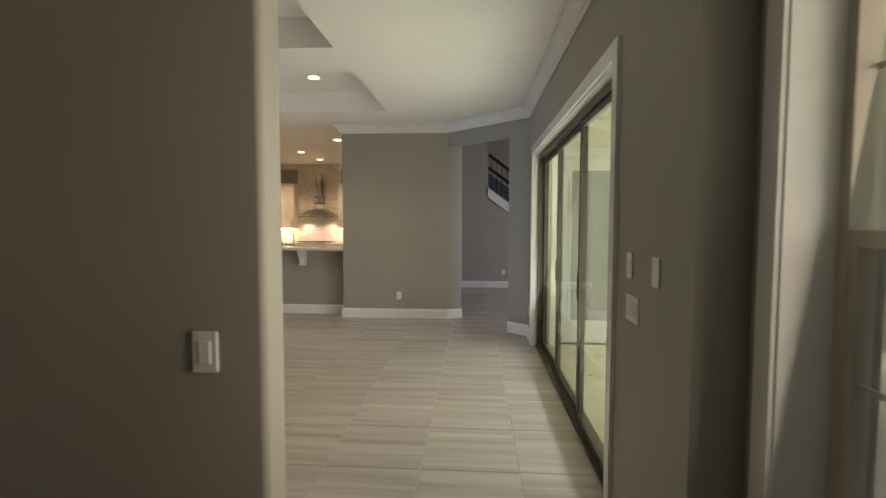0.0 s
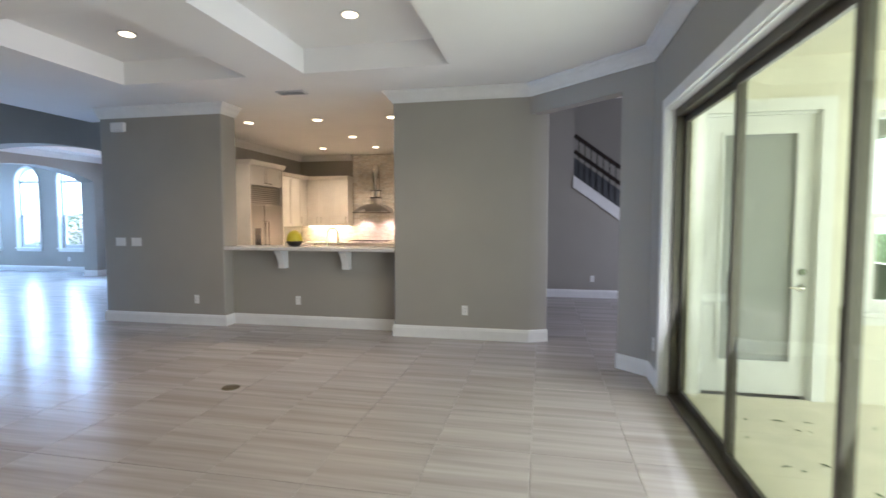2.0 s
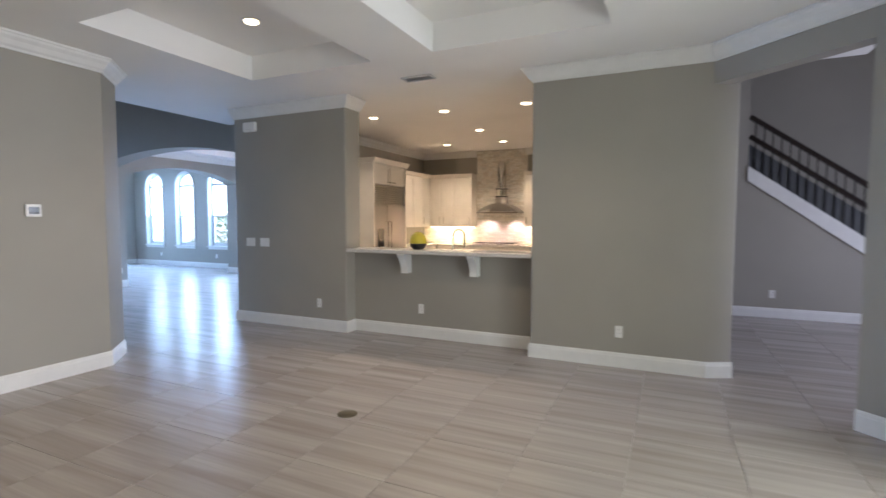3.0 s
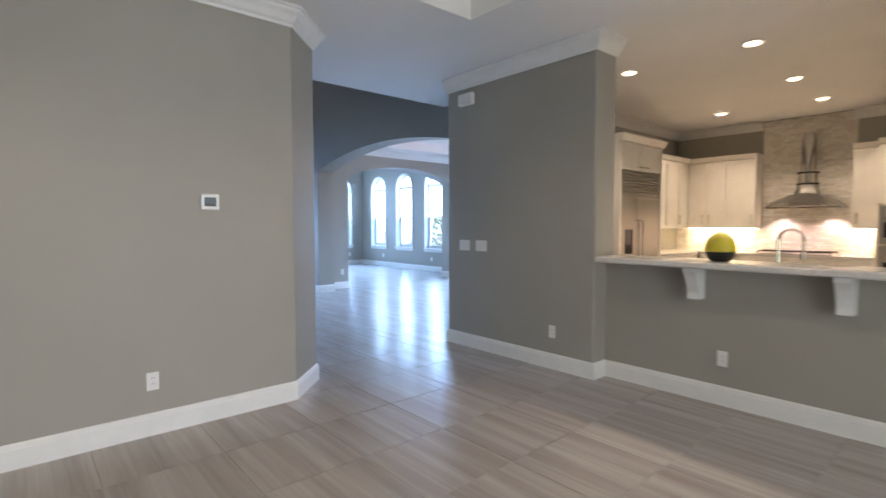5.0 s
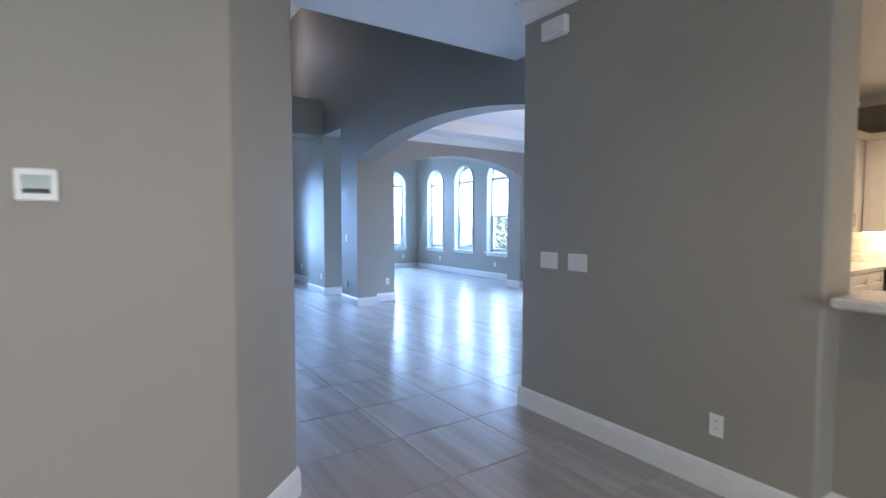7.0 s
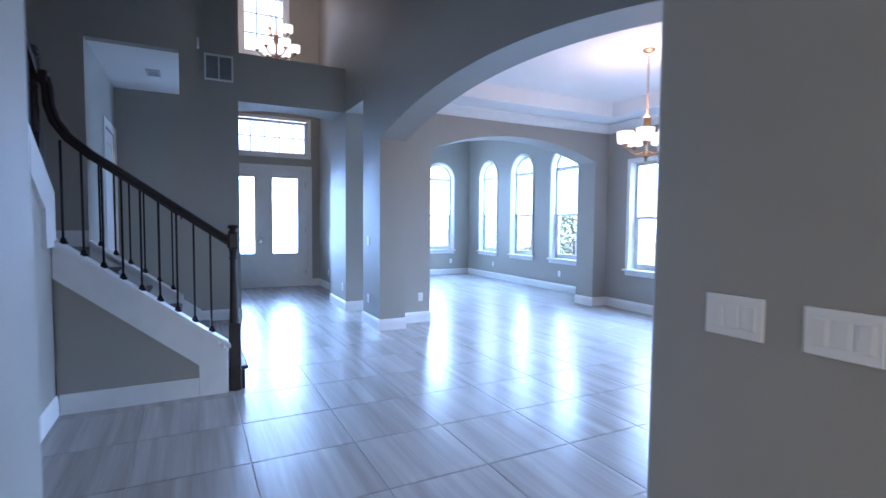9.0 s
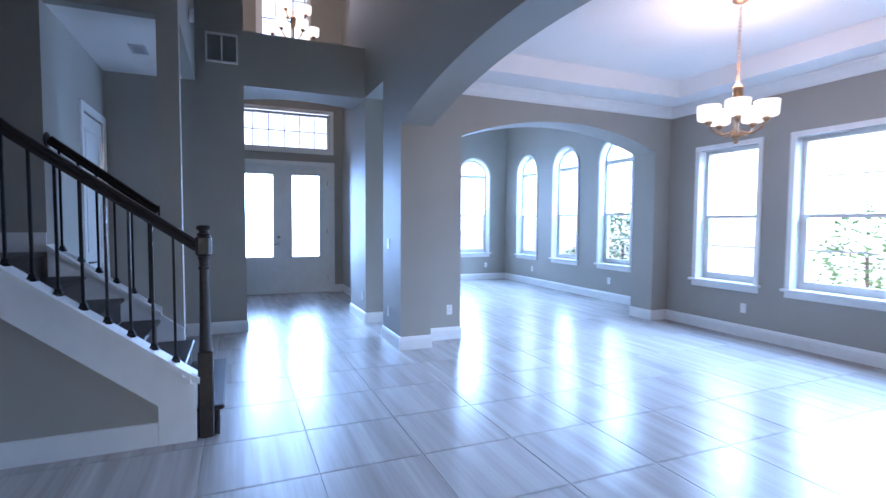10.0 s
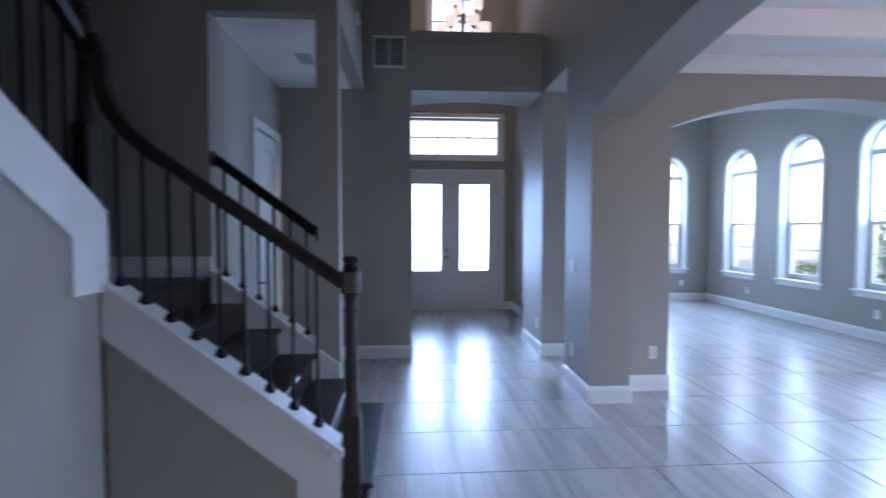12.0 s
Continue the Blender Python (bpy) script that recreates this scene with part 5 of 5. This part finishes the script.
switch(7.78, "x", -1, -5.82, 1.14, 3)
switch(7.78, "x", -1, -5.56, 1.14, 3)
switch(1.03, "y", -1, 2.36, 1.34, 1)
switch(1.03, "y", -1, 2.31, 1.15, 3)
switch(1.03, "y", -1, 2.04, 1.34, 1, True)
switch(1.41, "x", -1, -0.412, 1.175, 1)
switch(8.54, "x", -1, -11.32, 1.14, 1)
switch(8.89, "x", -1, -13.9, 1.14, 1)
for args in ((7.78, "x", -1, -4.62), (7.69, "x", -1, -0.86), (7.97, "x", -1, -3.2), (-5.45, "y", 1, 4.615), (8.54, "x", -1, -11.32), (8.54, "x", -1, -12.60), (-11.16, "y", 1, 9.24),
             (12.70, "x", -1, -9.97), (13.14, "x", -1, -15.35), (13.14, "x", -1, -12.85), (-16.6, "y", 1, 12.60), (11.30, "x", -1, 0.97), (1.03, "y", -1, 6.42), (8.89, "x", -1, -14.9)):
    outlet(*args)
th = thing("thermostat", -5.45, 4.99, 1.53, "white wall thermostat with a grey display", "thermostat")
part("case", Geo().box(-5.4495, -5.425, 4.93, 5.05, 1.475, 1.585, 0.006), PLATE, th)
part("display", Geo().box(-5.425, -5.423, 4.952, 5.028, 1.50, 1.562), SCREEN, th)
part("display_bar", Geo().box(-5.423, -5.4225, 4.955, 5.025, 1.503, 1.517), SLOT, th)
al = thing("alarm_siren", -5.77, 7.78, 2.74, "white plastic alarm box high on the wall", "alarm")
part("case", Geo().box(-5.885, -5.655, 7.725, 7.7795, 2.675, 2.805, 0.012), PLATE, al)
part("seam", Geo().box(-5.84, -5.70, 7.7235, 7.725, 2.70, 2.704), VENT, al)
sm = thing("smoke_detector", -2.81, 4.66, CZ, "round white smoke detector on the ceiling", "smoke detector")
part("body", Geo().lathe([(0.02, CZ - 0.042), (0.052, CZ - 0.040), (0.064, CZ - 0.022), (0.068, CZ - 0.008), (0.068, CZ - 0.001)], -2.81, 4.66, 26), PLATE, sm)
s3 = thing("smoke_detector", -11.7, 6.50, 3.52, "round white detector high on the wall", "smoke detector")
part("body", Geo().tube([(-11.7, 6.501, 3.52), (-11.7, 6.54, 3.52)], 0.065, 22), PLATE, s3)


def vent(name, label, box, axis, n, along):
    """A framed register with slats; box: x0, x1, y0, y1, z0, z1."""
    x0, x1, y0, y1, z0, z1 = box
    v = thing(name, (x0 + x1) / 2, (y0 + y1) / 2, z0, label, "vent")
    if axis == "z":
        f = 0.02
        part("frame", Geo().box(x0, x1, y0, y0 + f, z0, z1).box(x0, x1, y1 - f, y1, z0, z1).box(x0, x0 + f, y0 + f, y1 - f, z0, z1).box(x1 - f, x1, y0 + f, y1 - f, z0, z1), VENT, v)
        part("backing", Geo().box(x0 + f, x1 - f, y0 + f, y1 - f, z1 - 0.002, z1), SLOT, v)
        for k in range(n):
            y = y0 + f + (y1 - y0 - 2 * f) * (k + 0.5) / n
            part("slat", Geo().prism([(y - 0.006, z0 + 0.002), (y - 0.003, z0 + 0.002), (y + 0.006, z1 - 0.003), (y + 0.003, z1 - 0.003)], x0 + f, x1 - f, "x"), VENT, v)
    else:
        f, m = 0.022, (y0 + y1) / 2
        part("frame", Geo().box(x0, x1, y0, y1, z0, z0 + f).box(x0, x1, y0, y1, z1 - f, z1).box(x0, x1, y0, y0 + f, z0 + f, z1 - f).box(x0, x1, y1 - f, y1, z0 + f, z1 - f).box(x0, x1, m - 0.008, m + 0.008, z0 + f, z1 - f), TRIM, v)
        part("backing", Geo().box(x0, x0 + 0.002, y0 + f, y1 - f, z0 + f, z1 - f), SLOT, v)
        for k in range(n):
            z = z0 + f + (z1 - z0 - 2 * f) * (k + 0.5) / n
            part("slat", Geo().prism([(x0 + 0.003, z + 0.006), (x0 + 0.003, z + 0.003), (x1 - 0.003, z - 0.006), (x1 - 0.003, z - 0.003)], y0 + f, y1 - f, "y"), VENT, v)


vent("ceiling_vent", "grey slatted air register in the ceiling", (-3.14, -2.78, 7.37, 7.53, CZ - 0.016, CZ - 0.001), "z", 6, "x")
vent("return_grille", "white louvred return air grille high on the wall", (-12.449, -12.43, 6.61, 6.97, 3.29, 3.64), "x", 18, "y")
vent("ceiling_vent", "small grey air register in the hall ceiling", (-11.6, -11.35, 6.0, 6.14, 3.034, 3.049), "z", 5, "x")
fb = thing("floor_socket", -2.58, 5.58, 0, "round dull brass floor socket cover set in the tiles", "floor socket")
part("cover", Geo().lathe([(0.075, 0.0005), (0.075, 0.003), (0.068, 0.005)], -2.58, 5.58, 26), SOCKET, fb)
part("lid", Geo().lathe([(0.032, 0.005), (0.030, 0.0065)], -2.58, 5.58, 20), SOCKET, fb)

# ---- lanai outside the sliding door ----
structure("lanai_floor", Geo().box(1.22, 5.6, -4.0, 6.30, -0.14, -0.02), PAVER, "pale concrete lanai floor", "floor")
g = Geo()
for p in [rect(1.21, 1.37, -0.14, 2.9), rect(1.37, 2.205, 2.32, 2.9), rect(2.205, 2.58, -0.14, 2.9), rect(2.58, 3.38, -0.14, 0.72), rect(2.58, 3.38, 2.30, 2.9), rect(3.38, 7.0, -0.14, 2.9)]:
    g.prism(p, 6.30, 6.458, "y")
structure("wall_lanai", g, STUCCO, "cream stucco outside wall", "wall")
structure("wall_lanai_slider", Geo().box(1.212, 1.23, 1.66, 2.70, -0.02, 2.75).box(1.212, 1.23, 6.14, 6.30, -0.02, 2.75).box(1.212, 1.23, 2.70, 6.14, 2.36, 2.75), STUCCO, "cream stucco outside wall", "wall")
structure("ceiling_lanai", Geo().box(1.22, 5.8, -4.0, 6.30, 2.75, 2.9), STUCCO, "cream stucco lanai ceiling", "ceiling")
for y in (-3.8, 1.2, 6.1):
    structure("column", Geo().box(5.35, 5.65, y - 0.15, y + 0.15, -0.14, 2.75, 0.01), STUCCO, "square cream stucco column", "column")
ld = tagged(thing("door_4", 1.9, 6.30, 0, "white outside door with a tall glass panel, closed", "door"), kind="structure")
part("door_frame", Geo().box(1.372, 1.39, 6.302, 6.42, -0.02, 2.318).box(2.187, 2.203, 6.302, 6.42, -0.02, 2.318).box(1.39, 2.187, 6.302, 6.42, 2.298, 2.318), TRIM, ld)
lf = part("door_leaf", Geo().box(1.391, 1.51, 6.33, 6.37, 0, 2.297).box(2.067, 2.186, 6.33, 6.37, 0, 2.297).box(1.51, 2.067, 6.33, 6.37, 0, 0.27).box(1.51, 2.067, 6.33, 6.37, 2.16, 2.297), TRIM, ld)
part("pane", Geo().box(1.50, 2.077, 6.348, 6.354, 0.26, 2.17), GREYED, lf).visible_shadow = False
part("glass_stop", Geo().box(1.498, 1.522, 6.318, 6.33, 0.258, 2.172).box(2.055, 2.079, 6.318, 6.33, 0.258, 2.172).box(1.522, 2.055, 6.318, 6.33, 0.258, 0.282).box(1.522, 2.055, 6.318, 6.33, 2.148, 2.172), TRIM, lf)
part("casing", Geo().box(1.27, 1.37, 6.275, 6.30, -0.02, 2.42).box(2.205, 2.305, 6.275, 6.30, -0.02, 2.42).box(1.37, 2.205, 6.275, 6.30, 2.32, 2.42), TRIM, ld)
part("lever", Geo().tube([(2.125, 6.33, 0.90), (2.125, 6.28, 0.90), (2.115, 6.275, 0.90), (2.01, 6.275, 0.905)], 0.009), CHROME, ld)
part("rose", Geo().tube([(2.125, 6.33, 0.90), (2.125, 6.318, 0.90)], 0.03, 14), CHROME, ld)
part("deadbolt", Geo().tube([(2.125, 6.33, 1.03), (2.125, 6.31, 1.03)], 0.028, 14), CHROME, ld)
for z in (0.3, 1.2, 2.05):
    part("hinge", Geo().box(1.386, 1.396, 6.318, 6.33, z - 0.05, z + 0.05), CHROME, ld)
sash_window("window_12", (2.58, 6.30), (1, 0), 0.80, 0.72, 2.30, False, "white single-hung window in a stucco wall", 0, glazing=COATED)
g = Geo()
rng = random.Random(3)
for k in range(46):
    x, y, a = rng.uniform(1.4, 3.6), rng.uniform(3.2, 6.2), rng.uniform(0, 6.28)
    c, s, l, w = math.cos(a), math.sin(a), rng.uniform(0.02, 0.05), rng.uniform(0.006, 0.014)
    n = len(g.v)
    g.v += [(x + c * l, y + s * l, -0.017), (x - s * w, y + c * w, -0.010), (x - c * l, y - s * l, -0.017), (x + s * w, y - c * w, -0.013)]
    g.f.append((n, n + 1, n + 2, n + 3))
tagged(part("fallen_leaves", g, LEAF), "small dry leaves scattered on the lanai floor", "leaves", kind="stuff")

# ---- out of doors ----
# outdoor glare on the shaded shrubs is put into a lighter leaf colour
LIGHTLEAF = material("leaves lightened for glare", (0.16, 0.26, 0.08), 0.5, var=0.4, scale=9)
PALE = material("sunlit pale concrete", (0.74, 0.74, 0.72), 0.9, var=0.06, scale=1.5, bump=0.3)
structure("ground", Geo().box(-900, 900, -900, 900, -0.9, -0.25), GRASS, "wide sunlit lawn", "ground")
# self-lit walls added far outside so the front windows read white
BACKGLOW = material("glowing white backdrop", (0.8, 0.86, 0.9), 1.0, var=0.0, emit=2.0, ecolor=(0.90, 0.96, 1.0))
structure("backdrop", Geo().box(-160, 60, 70, 71, -0.25, 75), BACKGLOW, "glowing white wall added to blow out the front windows", "sky")
structure("backdrop", Geo().box(-161, -160, -70, 70, -0.25, 75), BACKGLOW, "glowing white wall added to blow out the front windows", "sky")
structure("driveway", Geo().box(-240, -16.9, -60, 240, -0.25, -0.20).box(-16.9, -2, 13.6, 240, -0.25, -0.20), PALE, "sunlit pale concrete driveway and court", "pavement")
structure("road", Geo().box(-31, -25, -60, 70, -0.195, -0.17), ROAD, "pale street in front of the house", "road")


def leaves(centre, size, count, seed, leaf):
    """Many small folded leaves in an uneven clump."""
    rng, g = random.Random(seed), Geo()
    for _ in range(count):
        v = Vector((rng.gauss(0, 1), rng.gauss(0, 1), rng.gauss(0, 1))).normalized() * rng.uniform(0.45, 1.0) ** 0.5
        lump = 0.78 + 0.3 * noise.noise(v * 2.3 + Vector((seed, 0, 0)))
        p = Vector(centre) + Vector((v.x * size[0], v.y * size[1], v.z * size[2])) * lump
        a = Vector((rng.gauss(0, 1), rng.gauss(0, 1), rng.gauss(0, 0.6))).normalized() * leaf * rng.uniform(0.6, 1.3)
        b = a.cross(Vector((rng.gauss(0, 1), rng.gauss(0, 1), rng.gauss(0, 1)))).normalized() * leaf * 0.45
        n = len(g.v)
        g.v += [tuple(p - a), tuple(p + b), tuple(p + a), tuple(p - b)]
        g.f += [(n, n + 1, n + 2), (n, n + 2, n + 3)]
    return g


for k, (x, y, w, h) in enumerate(((-15.1, 15.5, 1.0, 1.30), (-10.5, 16.3, 0.75, 1.25), (-17.6, 16.4, 0.6, 0.5))):
    b = thing("shrub", x, y, -0.25, "dense green leafy shrub outside the windows", "shrub", "shrubs")
    part("stem", Geo().tube([(x, y, -0.25), (x + 0.05, y, 0.3), (x, y + 0.05, h * 0.7)], 0.03), BARK, b)
    part("crown", leaves((x, y, h * 0.62), (w, 0.8, h), 1500 if k == 0 else 650, 11 + k, 0.06), LIGHTLEAF, b)
for k, (x, y, h) in enumerate(((-36, -14, 8), (14, 20, 8), (16, 4, 8), (18, -8, 9), (12, -14, 7))):
    b = thing("tree", x, y, -0.25, "broad green shade tree on the lawn", "tree", "garden trees")
    part("trunk", Geo().lathe([(0.20, -0.25), (0.15, 0.4), (0.11, h * 0.4), (0.05, h * 0.75)], x, y, 10), BARK, b)
    g = Geo()
    for q in range(5):
        a = q * 1.257 + k
        g.tube([(x, y, h * 0.35), (x + math.cos(a) * 0.7, y + math.sin(a) * 0.7, h * 0.55), (x + math.cos(a) * 1.3, y + math.sin(a) * 1.3, h * 0.75)], 0.04, 6)
    part("limbs", g, BARK, b)
    part("crown", leaves((x, y, h * 0.68), (2.4, 2.4, h * 0.32), 1400, 40 + k, 0.16), LEAF, b)
hs = thing("neighbour_house", -104, 22, -0.25, "pale stucco house across the street", "house")
part("wall", Geo().box(-110, -98, 14, 30, -0.25, 3.2), STUCCO, hs)
part("roof", Geo().prism([(13.3, 3.2), (30.7, 3.2), (22, 6.4)], -110.6, -97.4, "x"), ROOF, hs)
for y in (17, 22, 27):
    part("window", Geo().box(-98, -97.96, y - 0.6, y + 0.6, 0.7, 2.2), VENT, hs)

# ---- floor tiles ----
T = 0.61
x0, y0, z0 = 0.0026, 0.0026, -0.012
g = Geo().box(x0, T - x0, y0, T - y0, z0, 0.0, 0.0014)
tile_mesh = g.mesh("tile")
tile_mesh.materials.append(TILE)
floor = bpy.data.objects["floor"]
LINE = [Vector(p) for p in ((0.3, 0.0), (0.0, 3.0), (-2.6, 5.0), (-5.5, 6.8), (-9.0, 7.6), (-12.4, 7.8))]


def off_line(p):
    best = 99.0
    for a, b in zip(LINE, LINE[1:]):
        d = b - a
        k = max(0.0, min(1.0, (p - a).dot(d) / d.length_squared))
        best = min(best, (a + d * k - p).length)
    return best


cells = []
for i in range(-28, 8):
    for j in range(-3, 22):
        cx, cy = T * (i + 0.5), T * (j + 0.5)
        inside = -16.9 < cx < 1.0 and -1.9 < cy < 13.3 or 0.9 < cx < 4.3 and 6.55 < cy < 12.5 and not (cx < 1.25 and cy < 6.9)
        yard = cx < -5.7 and cy < 3.2 or cx < -2.3 and cy < 1.3 or cx < -10.8 and cy < 5.4 or cx < -13.3 and cy < 6.5 or cx < -15.95 and cy < 8.8
        if inside and not yard:
            cells.append((off_line(Vector((cx, cy))), i, j))
cells.sort()
rest = Geo()
for k, (_, i, j) in enumerate(cells):
    a, b = T * i, T * j
    if k < 300:
        ob = new("tile", tile_mesh)
        ob.location = (a, b, 0)
        ob.parent = floor
    else:
        rest.box(a + x0, a + T - x0, b + y0, b + T - y0, z0, 0.0, 0.0014)
far = part("tile_field", rest, TILE, floor)
far["kind"] = "stuff"
